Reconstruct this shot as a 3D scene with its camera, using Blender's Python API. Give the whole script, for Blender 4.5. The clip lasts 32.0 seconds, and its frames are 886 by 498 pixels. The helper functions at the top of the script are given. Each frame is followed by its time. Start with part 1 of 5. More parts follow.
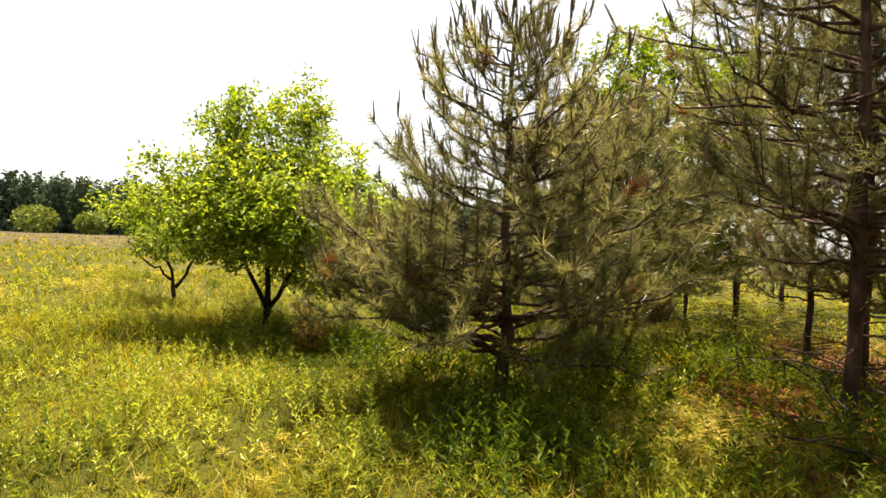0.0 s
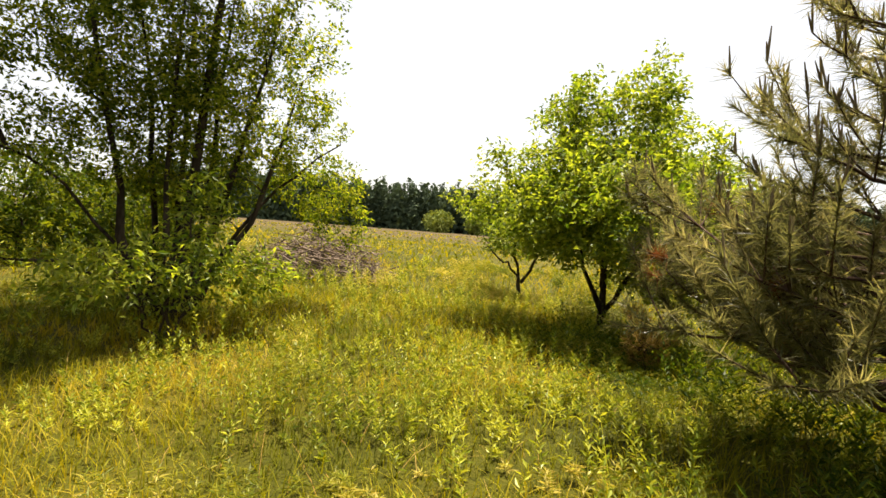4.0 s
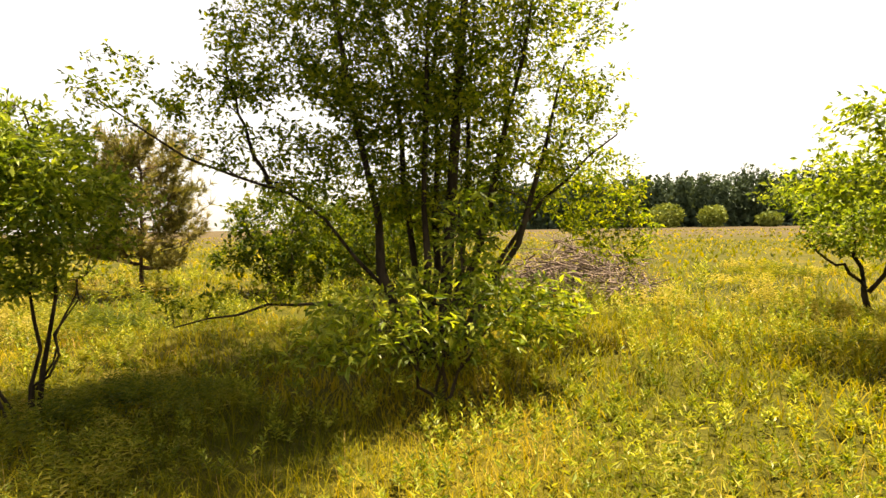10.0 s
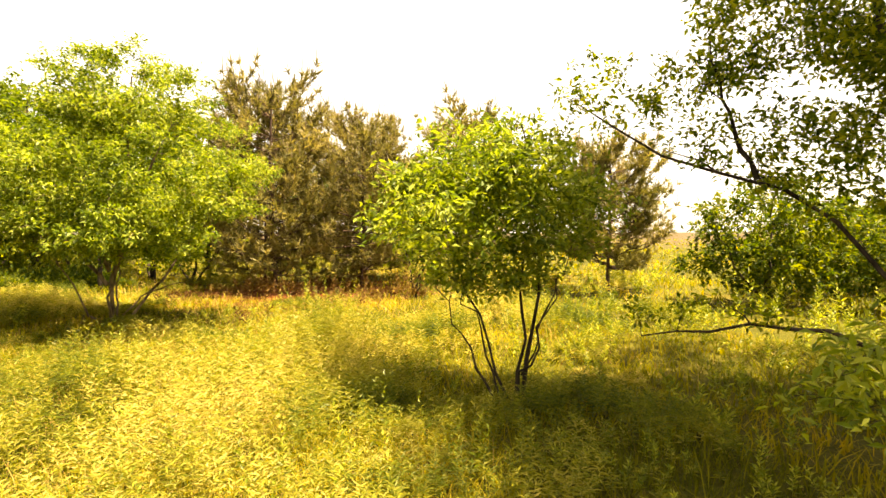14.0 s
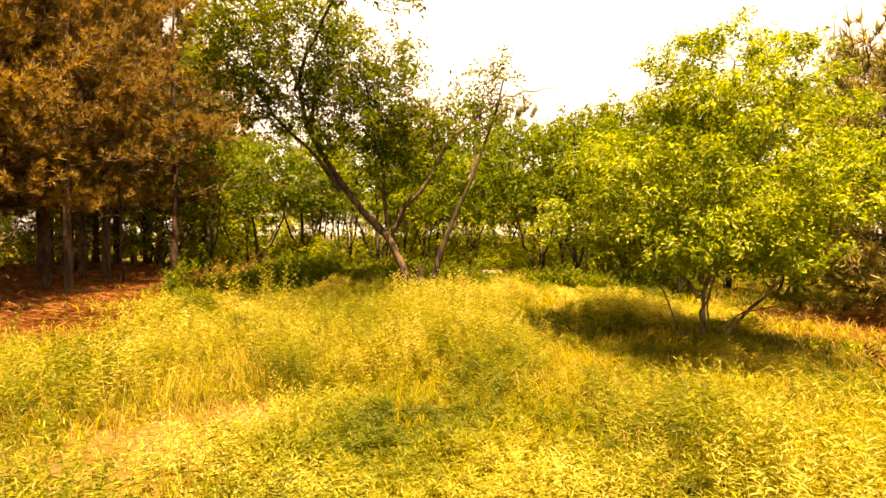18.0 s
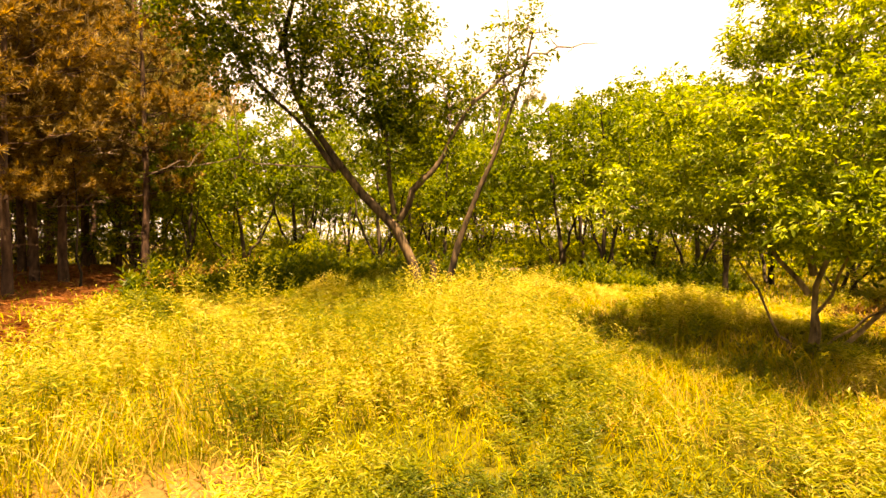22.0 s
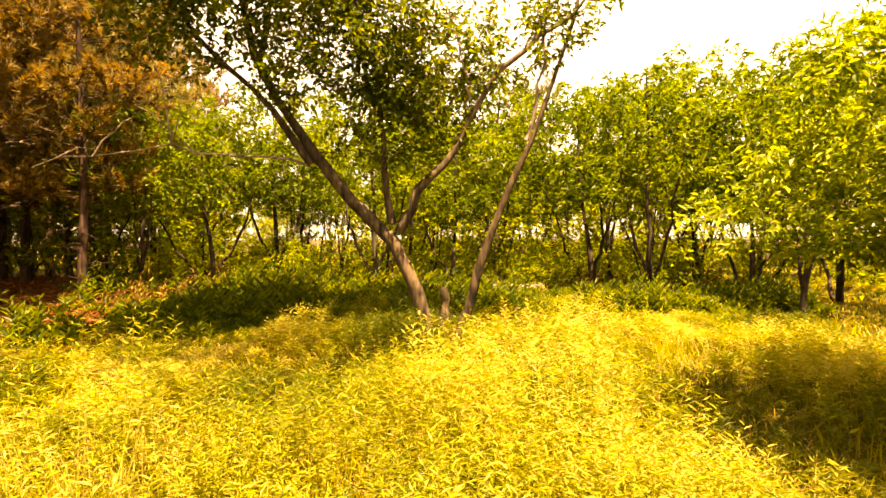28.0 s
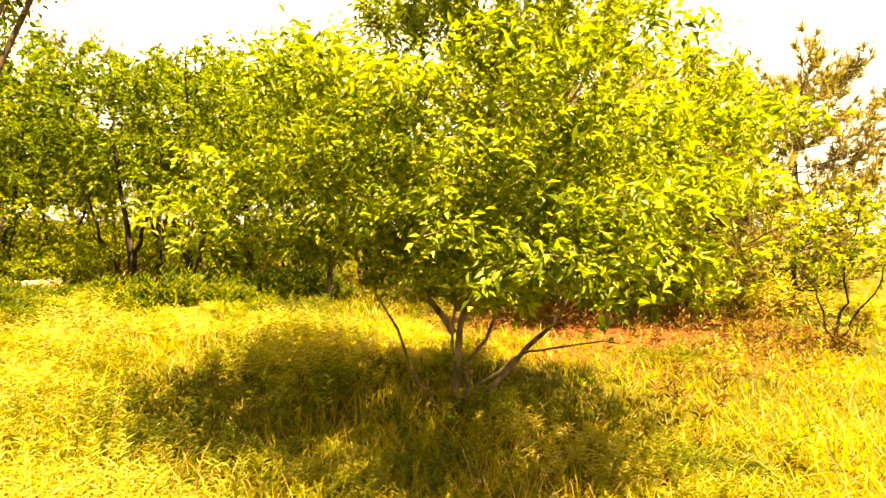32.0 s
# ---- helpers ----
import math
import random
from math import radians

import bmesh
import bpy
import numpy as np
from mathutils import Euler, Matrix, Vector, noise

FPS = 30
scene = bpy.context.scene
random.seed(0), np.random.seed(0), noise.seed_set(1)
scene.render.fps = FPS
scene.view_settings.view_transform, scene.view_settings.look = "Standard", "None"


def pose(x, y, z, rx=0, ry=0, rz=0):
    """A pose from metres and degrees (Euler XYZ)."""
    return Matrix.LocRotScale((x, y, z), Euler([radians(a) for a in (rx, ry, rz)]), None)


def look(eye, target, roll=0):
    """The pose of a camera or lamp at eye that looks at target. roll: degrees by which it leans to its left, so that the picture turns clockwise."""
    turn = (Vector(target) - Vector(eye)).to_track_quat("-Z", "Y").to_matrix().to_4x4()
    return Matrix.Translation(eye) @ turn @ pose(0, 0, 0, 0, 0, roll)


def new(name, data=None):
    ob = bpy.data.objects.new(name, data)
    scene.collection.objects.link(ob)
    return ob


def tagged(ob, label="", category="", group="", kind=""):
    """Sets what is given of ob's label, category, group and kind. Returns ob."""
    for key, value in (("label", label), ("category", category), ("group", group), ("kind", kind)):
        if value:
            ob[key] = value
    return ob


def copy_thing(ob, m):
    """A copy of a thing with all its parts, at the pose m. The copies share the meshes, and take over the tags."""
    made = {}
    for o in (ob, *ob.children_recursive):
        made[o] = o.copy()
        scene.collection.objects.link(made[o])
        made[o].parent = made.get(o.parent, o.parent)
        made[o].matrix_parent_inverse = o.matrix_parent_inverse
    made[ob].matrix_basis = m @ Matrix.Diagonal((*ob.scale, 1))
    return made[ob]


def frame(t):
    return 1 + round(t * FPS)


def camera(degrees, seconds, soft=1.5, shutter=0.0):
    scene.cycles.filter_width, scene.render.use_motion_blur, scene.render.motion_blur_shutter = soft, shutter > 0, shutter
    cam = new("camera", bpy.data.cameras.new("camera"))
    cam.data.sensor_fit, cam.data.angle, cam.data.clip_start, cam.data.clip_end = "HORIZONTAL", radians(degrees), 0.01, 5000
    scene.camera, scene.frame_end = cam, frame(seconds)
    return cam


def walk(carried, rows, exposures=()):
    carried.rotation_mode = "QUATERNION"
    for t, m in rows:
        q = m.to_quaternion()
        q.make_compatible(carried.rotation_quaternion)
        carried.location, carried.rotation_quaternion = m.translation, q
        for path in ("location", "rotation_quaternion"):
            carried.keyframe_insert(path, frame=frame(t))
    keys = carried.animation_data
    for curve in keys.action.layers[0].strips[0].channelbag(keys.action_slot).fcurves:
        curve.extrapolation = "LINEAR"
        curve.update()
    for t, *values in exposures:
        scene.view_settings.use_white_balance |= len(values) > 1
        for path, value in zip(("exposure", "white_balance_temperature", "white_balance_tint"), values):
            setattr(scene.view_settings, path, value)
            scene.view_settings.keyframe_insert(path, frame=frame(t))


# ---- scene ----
cam = camera(77.4, 32.0, soft=1.55)
PATH = [
    (0, (-0.001, -0.000, 1.585), (-0.001, 2.000, 1.564), 2.3),
    (0.5, (0.004, 0.030, 1.523), (0.012, 2.030, 1.487), 1.6),
    (1, (0.001, 0.068, 1.491), (-0.053, 2.066, 1.423), 0.8),
    (1.5, (0.009, 0.173, 1.520), (-0.270, 2.149, 1.394), 0.4),
    (2, (0.027, 0.311, 1.566), (-0.470, 2.248, 1.517), 1.5),
    (2.5, (0.052, 0.481, 1.605), (-0.546, 2.389, 1.613), 2.2),
    (3, (0.095, 0.583, 1.573), (-0.758, 2.392, 1.561), 3.1),
    (3.5, (0.127, 0.666, 1.486), (-0.930, 2.363, 1.435), 4.4),
    (5.5, (-0.607, 1.046, 1.549), (-2.025, 2.456, 1.524), 1.1),
    (6, (-0.768, 1.165, 1.561), (-2.332, 2.412, 1.559), 1.7),
    (6.5, (-0.874, 1.191, 1.578), (-2.550, 2.281, 1.549), 2.4),
    (7, (-0.995, 1.213, 1.587), (-2.659, 2.322, 1.551), 1.2),
    (7.5, (-1.100, 1.230, 1.584), (-2.754, 2.353, 1.537), 1.3),
    (8, (-1.186, 1.226, 1.583), (-2.850, 2.335, 1.539), 1.4),
    (8.5, (-1.282, 1.235, 1.578), (-2.953, 2.333, 1.538), 0.9),
    (9, (-1.353, 1.229, 1.588), (-3.022, 2.331, 1.554), 0.6),
    (9.5, (-1.402, 1.228, 1.571), (-3.066, 2.330, 1.446), 1.4),
    (10, (-1.509, 1.266, 1.569), (-3.209, 2.317, 1.488), -1.0),
    (10.5, (-1.621, 1.370, 1.602), (-3.403, 2.277, 1.574), -0.1),
    (11, (-1.646, 1.455, 1.604), (-3.507, 2.185, 1.565), 3.3),
    (11.5, (-1.641, 1.520, 1.618), (-3.569, 2.049, 1.567), 4.2),
    (12, (-1.632, 1.525, 1.622), (-3.604, 1.859, 1.563), 3.9),
    (12.5, (-1.632, 1.480, 1.621), (-3.626, 1.596, 1.522), 3.0),
    (13, (-1.663, 1.434, 1.633), (-3.652, 1.278, 1.485), 2.5),
    (13.5, (-1.789, 1.360, 1.621), (-3.757, 1.035, 1.474), 1.7),
    (14, (-2.031, 1.238, 1.589), (-3.976, 0.777, 1.530), -0.2),
    (14.5, (-2.294, 1.060, 1.559), (-4.171, 0.370, 1.510), 2.7),
    (15, (-2.494, 0.963, 1.522), (-4.209, -0.065, 1.495), 0.9),
    (15.5, (-2.616, 0.853, 1.540), (-4.149, -0.430, 1.506), 0.7),
    (17.5, (-2.722, 0.220, 1.666), (-3.515, -1.616, 1.618), 0.5),
    (18, (-2.769, 0.025, 1.645), (-3.547, -1.817, 1.596), 0.4),
    (18.5, (-2.770, -0.164, 1.610), (-3.565, -1.999, 1.566), -0.4),
    (19, (-2.792, -0.371, 1.569), (-3.569, -2.213, 1.518), 0.1),
    (19.5, (-2.817, -0.580, 1.527), (-3.577, -2.429, 1.480), -0.3),
    (20, (-2.864, -0.778, 1.496), (-3.655, -2.613, 1.436), -0.5),
    (20.5, (-2.939, -0.998, 1.481), (-3.731, -2.832, 1.388), 0.9),
    (21, (-3.024, -1.256, 1.448), (-3.817, -3.092, 1.417), 0.2),
    (21.5, (-3.118, -1.505, 1.431), (-3.884, -3.352, 1.396), 1.0),
    (22, (-3.157, -1.690, 1.418), (-3.944, -3.528, 1.381), -0.2),
    (22.5, (-3.232, -1.878, 1.494), (-4.019, -3.715, 1.432), -0.3),
    (23, (-3.317, -2.050, 1.625), (-4.107, -3.886, 1.580), -0.6),
    (23.5, (-3.420, -2.183, 1.685), (-4.219, -4.016, 1.623), 0.3),
    (24, (-3.522, -2.337, 1.613), (-4.322, -4.168, 1.544), 1.0),
    (24.5, (-3.613, -2.519, 1.517), (-4.426, -4.345, 1.469), 1.3),
    (25, (-3.647, -2.700, 1.580), (-4.437, -4.537, 1.555), 1.4),
    (25.5, (-3.646, -2.849, 1.726), (-4.415, -4.695, 1.705), -0.3),
    (27.5, (-3.738, -3.662, 1.661), (-4.542, -5.492, 1.590), -1.0),
    (28, (-3.910, -3.858, 1.624), (-4.694, -5.698, 1.587), -0.2),
    (28.5, (-4.039, -3.963, 1.656), (-4.803, -5.811, 1.680), 0.2),
    (29, (-4.132, -3.989, 1.725), (-4.918, -5.829, 1.704), -0.7),
    (29.5, (-4.230, -3.957, 1.786), (-5.059, -5.778, 1.777), -0.6),
    (30, (-4.290, -3.685, 1.744), (-5.344, -5.384, 1.713), -0.2),
    (30.5, (-4.394, -3.592, 1.718), (-5.718, -5.088, 1.638), 2.3),
    (31, (-4.453, -3.535, 1.719), (-5.942, -4.868, 1.650), 5.6),
    (31.5, (-4.562, -3.498, 1.716), (-6.222, -4.611, 1.656), -1.0),
    (32, (-4.635, -3.429, 1.707), (-6.429, -4.309, 1.626), 1.0),
]
EXPOSURES = [
    (0.0, 1.95, 6900, 12), (1.0, 2.02, 6900, 12), (2.0, 2.12, 6900, 11), (3.0, 1.83, 7000, 11), (6.0, 1.62, 7100, 13), (9.0, 1.84, 7600, 13),
    (11.0, 2.23, 8500, 14), (12.0, 2.58, 8900, 16), (13.0, 2.63, 9200, 16), (15.0, 2.63, 9500, 18), (18.0, 2.55, 14500, 30),
    (23.0, 2.72, 17200, 29), (28.0, 2.9, 20500, 28), (30.0, 3.02, 19500, 23), (31.0, 3.12, 18500, 20), (32.0, 3.15, 15800, 16),
]
walk(cam, [(t, look(eye, target, roll)) for t, eye, target, roll in PATH], EXPOSURES)

# ---- world and sun ----
SUN_AZ, SUN_EL = radians(-5), radians(72)  # from +y towards +x; above the horizon
world = bpy.data.worlds.new("world")
scene.world = world
world.use_nodes = True
wn = world.node_tree.nodes
sky = wn.new("ShaderNodeTexSky")
sky.sky_type = "NISHITA"
sky.sun_disc = False
sky.sun_elevation, sky.sun_rotation = SUN_EL, SUN_AZ
sky.air_density, sky.dust_density, sky.ozone_density = 1.0, 2.0, 1.0
wn["Background"].inputs["Strength"].default_value = 0.08
haze = wn.new("ShaderNodeMix")  # thin bright haze over the whole sky
haze.data_type = "RGBA"
haze.inputs[0].default_value = 0.68
haze.inputs[7].default_value = (4.5, 4.5, 4.45, 1)
world.node_tree.links.new(sky.outputs[0], haze.inputs[6])
world.node_tree.links.new(haze.outputs[2], wn["Background"].inputs["Color"])
sun = new("sun", bpy.data.lights.new("sun", "SUN"))
sun.data.energy, sun.data.angle, sun.data.color = 5.7, radians(0.6), (1.0, 0.94, 0.82)
sun_dir = Vector((math.sin(SUN_AZ) * math.cos(SUN_EL), math.cos(SUN_AZ) * math.cos(SUN_EL), math.sin(SUN_EL)))
sun.matrix_world = look(sun_dir * 60, (0, 0, 0))


# ---- materials ----
def base_material(name, rough):
    m = bpy.data.materials.new(name)
    m.use_nodes = True
    b = m.node_tree.nodes["Principled BSDF"]
    b.inputs["Roughness"].default_value = rough
    b.inputs["Specular IOR Level"].default_value = 0.1
    return m, m.node_tree, b


def ramp(nt, source, stops):
    r = nt.nodes.new("ShaderNodeValToRGB")
    e = r.color_ramp.elements
    e[0].position, e[0].color = stops[0][0], (*stops[0][1], 1)
    e[1].position, e[1].color = stops[-1][0], (*stops[-1][1], 1)
    for p, c in stops[1:-1]:
        e.new(p).color = (*c, 1)
    nt.links.new(source, r.inputs[0])
    return r.outputs[0]


def noise_out(nt, scale, detail=3.0, stretch=None):
    tc = nt.nodes.new("ShaderNodeNewGeometry")
    n = nt.nodes.new("ShaderNodeTexNoise")
    n.inputs["Scale"].default_value, n.inputs["Detail"].default_value = scale, detail
    vec = tc.outputs["Position"]
    if stretch:
        mp = nt.nodes.new("ShaderNodeMapping")
        mp.inputs["Scale"].default_value = stretch
        nt.links.new(vec, mp.inputs[0])
        vec = mp.outputs[0]
    nt.links.new(vec, n.inputs["Vector"])
    return n.outputs["Fac"]


def mix_value(nt, a, b, share):
    x = nt.nodes.new("ShaderNodeMix")
    x.inputs[0].default_value = share
    nt.links.new(a, x.inputs[2])
    nt.links.new(b, x.inputs[3])
    return x.outputs[0]


def foliage(name, stops, passing=0.45, rough=0.5, patch=0.8, share=0.35, glow=(1.25, 1.15, 0.5), gloss=0.12):
    """Thin leaf: each leaf its own tone, broad patches over it, light passing through."""
    m, nt, b = base_material(name, rough)
    geo = nt.nodes.new("ShaderNodeNewGeometry")
    spread = nt.nodes.new("ShaderNodeMapRange")  # stronger contrast between patches
    spread.inputs[1].default_value, spread.inputs[2].default_value = 0.3, 0.7
    nt.links.new(noise_out(nt, patch), spread.inputs[0])
    fac = mix_value(nt, geo.outputs["Random Per Island"], spread.outputs[0], share)
    col = ramp(nt, fac, stops)
    nt.links.new(col, b.inputs["Base Color"])
    b.inputs["Specular IOR Level"].default_value = gloss
    tr = nt.nodes.new("ShaderNodeBsdfTranslucent")
    tint = nt.nodes.new("ShaderNodeMix")
    tint.data_type, tint.blend_type = "RGBA", "MULTIPLY"
    tint.inputs[0].default_value = 1.0
    tint.inputs[7].default_value = (*glow, 1)
    nt.links.new(col, tint.inputs[6])
    nt.links.new(tint.outputs[2], tr.inputs["Color"])
    mx = nt.nodes.new("ShaderNodeMixShader")
    mx.inputs[0].default_value = passing
    nt.links.new(b.outputs[0], mx.inputs[1])
    nt.links.new(tr.outputs[0], mx.inputs[2])
    nt.links.new(mx.outputs[0], nt.nodes["Material Output"].inputs["Surface"])
    return m


def bark_material(name, dark, light, scale=14.0):
    m, nt, b = base_material(name, 0.9)
    n = noise_out(nt, scale, 6, (1, 1, 0.3))
    big = noise_out(nt, 1.7)
    nt.links.new(ramp(nt, mix_value(nt, n, big, 0.4), [(0.36, dark), (0.5, tuple((a + b) * 0.4 for a, b in zip(dark, light))), (0.64, light)]), b.inputs["Base Color"])
    bump = nt.nodes.new("ShaderNodeBump")
    bump.inputs["Strength"].default_value, bump.inputs["Distance"].default_value = 0.6, 0.02
    nt.links.new(n, bump.inputs["Height"])
    nt.links.new(bump.outputs[0], b.inputs["Normal"])
    return m


M_GRASS = foliage("meadow_grass", [(0.15, (0.040, 0.052, 0.003)), (0.45, (0.125, 0.128, 0.005)), (0.62, (0.24, 0.21, 0.010)), (0.85, (0.36, 0.26, 0.026))], 0.45, 0.75, 0.5, 0.6, (1.2, 1.1, 0.38))
M_STRAW = foliage("dry_grass", [(0.2, (0.19, 0.115, 0.024)), (0.8, (0.40, 0.27, 0.08))], 0.3, 0.8, 0.5, 0.4, (1.1, 1.0, 0.6))
M_WEED = foliage("weed_leaf", [(0.12, (0.036, 0.058, 0.006)), (0.38, (0.115, 0.140, 0.014)), (0.58, (0.25, 0.24, 0.028)), (0.84, (0.47, 0.39, 0.12))], 0.42, 0.5, 0.9, 0.68, (1.25, 1.15, 0.5), 0.22)
M_HERB = foliage("herb_leaf", [(0.2, (0.070, 0.105, 0.008)), (0.5, (0.18, 0.215, 0.018)), (0.8, (0.42, 0.42, 0.060))], 0.42, 0.45, 0.8, 0.45, (1.3, 1.2, 0.45), 0.24)
M_LEAF = foliage("young_green_leaf", [(0.15, (0.034, 0.062, 0.0065)), (0.5, (0.105, 0.145, 0.012)), (0.8, (0.28, 0.29, 0.032))], 0.62, 0.45, 1.1, 0.35, (1.45, 1.4, 0.46))
M_LEAF_MID = foliage("fresh_green_leaf", [(0.2, (0.050, 0.092, 0.0072)), (0.5, (0.105, 0.155, 0.0099)), (0.8, (0.19, 0.22, 0.0153))], 0.55, 0.45, 1.1, 0.35, (1.4, 1.3, 0.38))
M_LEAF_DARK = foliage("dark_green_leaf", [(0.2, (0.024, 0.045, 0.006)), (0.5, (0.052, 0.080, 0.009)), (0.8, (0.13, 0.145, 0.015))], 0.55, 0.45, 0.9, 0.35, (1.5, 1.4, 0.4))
M_LEAF_BRIGHT = foliage("yellow_green_leaf", [(0.15, (0.046, 0.080, 0.008)), (0.5, (0.130, 0.180, 0.020)), (0.8, (0.30, 0.335, 0.050))], 0.46, 0.45, 1.4, 0.35, (1.3, 1.28, 0.46), 0.16)
M_GROVE = foliage("deep_green_leaf", [(0.2, (0.032, 0.058, 0.007)), (0.5, (0.074, 0.112, 0.011)), (0.8, (0.16, 0.19, 0.02))], 0.5, 0.45, 0.5, 0.5, (1.3, 1.3, 0.4))
M_SHRUB = foliage("pale_green_shrub_leaf", [(0.15, (0.055, 0.095, 0.010)), (0.5, (0.16, 0.215, 0.025)), (0.85, (0.34, 0.37, 0.06))], 0.52, 0.4, 1.6, 0.3, (1.35, 1.28, 0.4), 0.24)
M_NEEDLE = foliage("pine_needle", [(0.2, (0.056, 0.062, 0.026)), (0.5, (0.125, 0.125, 0.052)), (0.8, (0.235, 0.21, 0.10))], 0.6, 0.35, 1.5, 0.5, (1.25, 1.15, 0.7), 0.3)
M_NEEDLE_TAN = foliage("tan_olive_needle", [(0.2, (0.062, 0.062, 0.018)), (0.5, (0.15, 0.138, 0.042)), (0.8, (0.27, 0.225, 0.09))], 0.42, 0.5, 1.2, 0.5, (1.3, 1.2, 0.5))
M_NEEDLE_FAR = foliage("distant_pine_needle", [(0.2, (0.050, 0.037, 0.010)), (0.5, (0.130, 0.092, 0.021)), (0.8, (0.24, 0.16, 0.042))], 0.45, 0.6, 0.9, 0.5, (1.3, 1.0, 0.4))
M_UNDERGROWTH = foliage("dry_undergrowth", [(0.2, (0.06, 0.030, 0.008)), (0.5, (0.115, 0.064, 0.015)), (0.8, (0.19, 0.14, 0.03))], 0.3, 0.7, 0.8, 0.5, (1.2, 1.0, 0.5))
M_DEAD_NEEDLE = foliage("dead_needle", [(0.2, (0.1152, 0.0396, 0.01152)), (0.8, (0.2304, 0.1008, 0.036))], 0.3, 0.7, 3.0, 0.3, (1.2, 0.9, 0.6))
M_CANDLE = foliage("pine_shoot", [(0.2, (0.10, 0.075, 0.04)), (0.8, (0.23, 0.18, 0.10))], 0.1, 0.7, 2.0, 0.3, (1, 1, 0.7))
M_WOODS = foliage("far_wood", [(0.2, (0.030, 0.048, 0.028)), (0.55, (0.050, 0.074, 0.042)), (0.85, (0.075, 0.105, 0.05))], 0.15, 0.8, 0.06, 0.5)
M_FARBUSH = foliage("far_bush_leaf", [(0.2, (0.09, 0.12, 0.02)), (0.8, (0.20, 0.23, 0.05))], 0.2, 0.7, 0.3, 0.4)
M_BARK = bark_material("grey_brown_bark", (0.014, 0.010, 0.007), (0.07, 0.053, 0.037))
M_BARK_PALE = bark_material("mottled_scaly_bark", (0.006, 0.005, 0.003), (0.12, 0.085, 0.052), 17)
M_BARK_TAN = bark_material("pale_smooth_bark", (0.045, 0.032, 0.02), (0.26, 0.19, 0.12), 20)
M_BARK_PINE = bark_material("dark_pine_bark", (0.024, 0.015, 0.011), (0.12, 0.072, 0.05), 18)
M_DEADWOOD = bark_material("weathered_dead_wood", (0.07, 0.05, 0.038), (0.28, 0.21, 0.165), 25)


def ground_material():
    m, nt, b = base_material("meadow_soil", 0.95)
    fine, mid, big = noise_out(nt, 22, 8), noise_out(nt, 1.1, 5), noise_out(nt, 0.12, 4)
    grass = ramp(nt, mix_value(nt, mix_value(nt, fine, mid, 0.5), big, 0.4), [(0.35, (0.018, 0.021, 0.002)), (0.5, (0.045, 0.043, 0.003)), (0.65, (0.09, 0.068, 0.008))])

    def over(col, attr, stops, source):
        a = nt.nodes.new("ShaderNodeAttribute")
        a.attribute_name = attr
        x = nt.nodes.new("ShaderNodeMix")
        x.data_type = "RGBA"
        nt.links.new(a.outputs["Fac"], x.inputs[0])
        nt.links.new(col, x.inputs[6])
        nt.links.new(ramp(nt, source, stops), x.inputs[7])
        return x.outputs[2]

    col = over(grass, "heath", [(0.3, (0.045, 0.032, 0.014)), (0.7, (0.085, 0.06, 0.033))], mid)
    col = over(col, "litter", [(0.3, (0.045, 0.014, 0.004)), (0.7, (0.15, 0.050, 0.014))], fine)
    col = over(col, "sand", [(0.3, (0.10, 0.040, 0.016)), (0.7, (0.20, 0.092, 0.036))], fine)
    nt.links.new(col, b.inputs["Base Color"])
    bump = nt.nodes.new("ShaderNodeBump")
    bump.inputs["Strength"].default_value, bump.inputs["Distance"].default_value = 0.7, 0.06
    nt.links.new(fine, bump.inputs["Height"])
    nt.links.new(bump.outputs[0], b.inputs["Normal"])
    return m


M_GROUND = ground_material()
rng = np.random.default_rng(7)


# ---- mesh helpers ----
def mesh_from(name, verts, faces_list, material, smooth=False):
    """faces_list: arrays of triangles or quads, by vertex number."""
    me = bpy.data.meshes.new(name)
    verts = np.asarray(verts, np.float32).reshape(-1, 3)
    loops = np.concatenate([np.asarray(f).ravel() for f in faces_list]).astype(np.int32)
    sizes = np.concatenate([np.full(len(f), np.shape(f)[1]) for f in faces_list]).astype(np.int32)
    me.vertices.add(len(verts))
    me.vertices.foreach_set("co", verts.ravel())
    me.loops.add(len(loops))
    me.loops.foreach_set("vertex_index", loops)
    me.polygons.add(len(sizes))
    me.polygons.foreach_set("loop_start", np.concatenate([[0], np.cumsum(sizes)[:-1]]).astype(np.int32))
    me.materials.append(material)
    me.update(calc_edges=True)
    me.polygons.foreach_set("use_smooth", np.full(len(sizes), smooth))
    return me


def part(name, me, parent, label="", kind=""):
    ob = new(name, me)
    ob.parent = parent
    return tagged(ob, label, kind=kind)


def thing(name, place, label, category, group=""):
    ob = new(name)
    ob.empty_display_size = 0.2
    ob.location = place
    return tagged(ob, label, category, group)


def unit(v):
    return v / np.maximum(np.linalg.norm(v, axis=-1, keepdims=True), 1e-9)


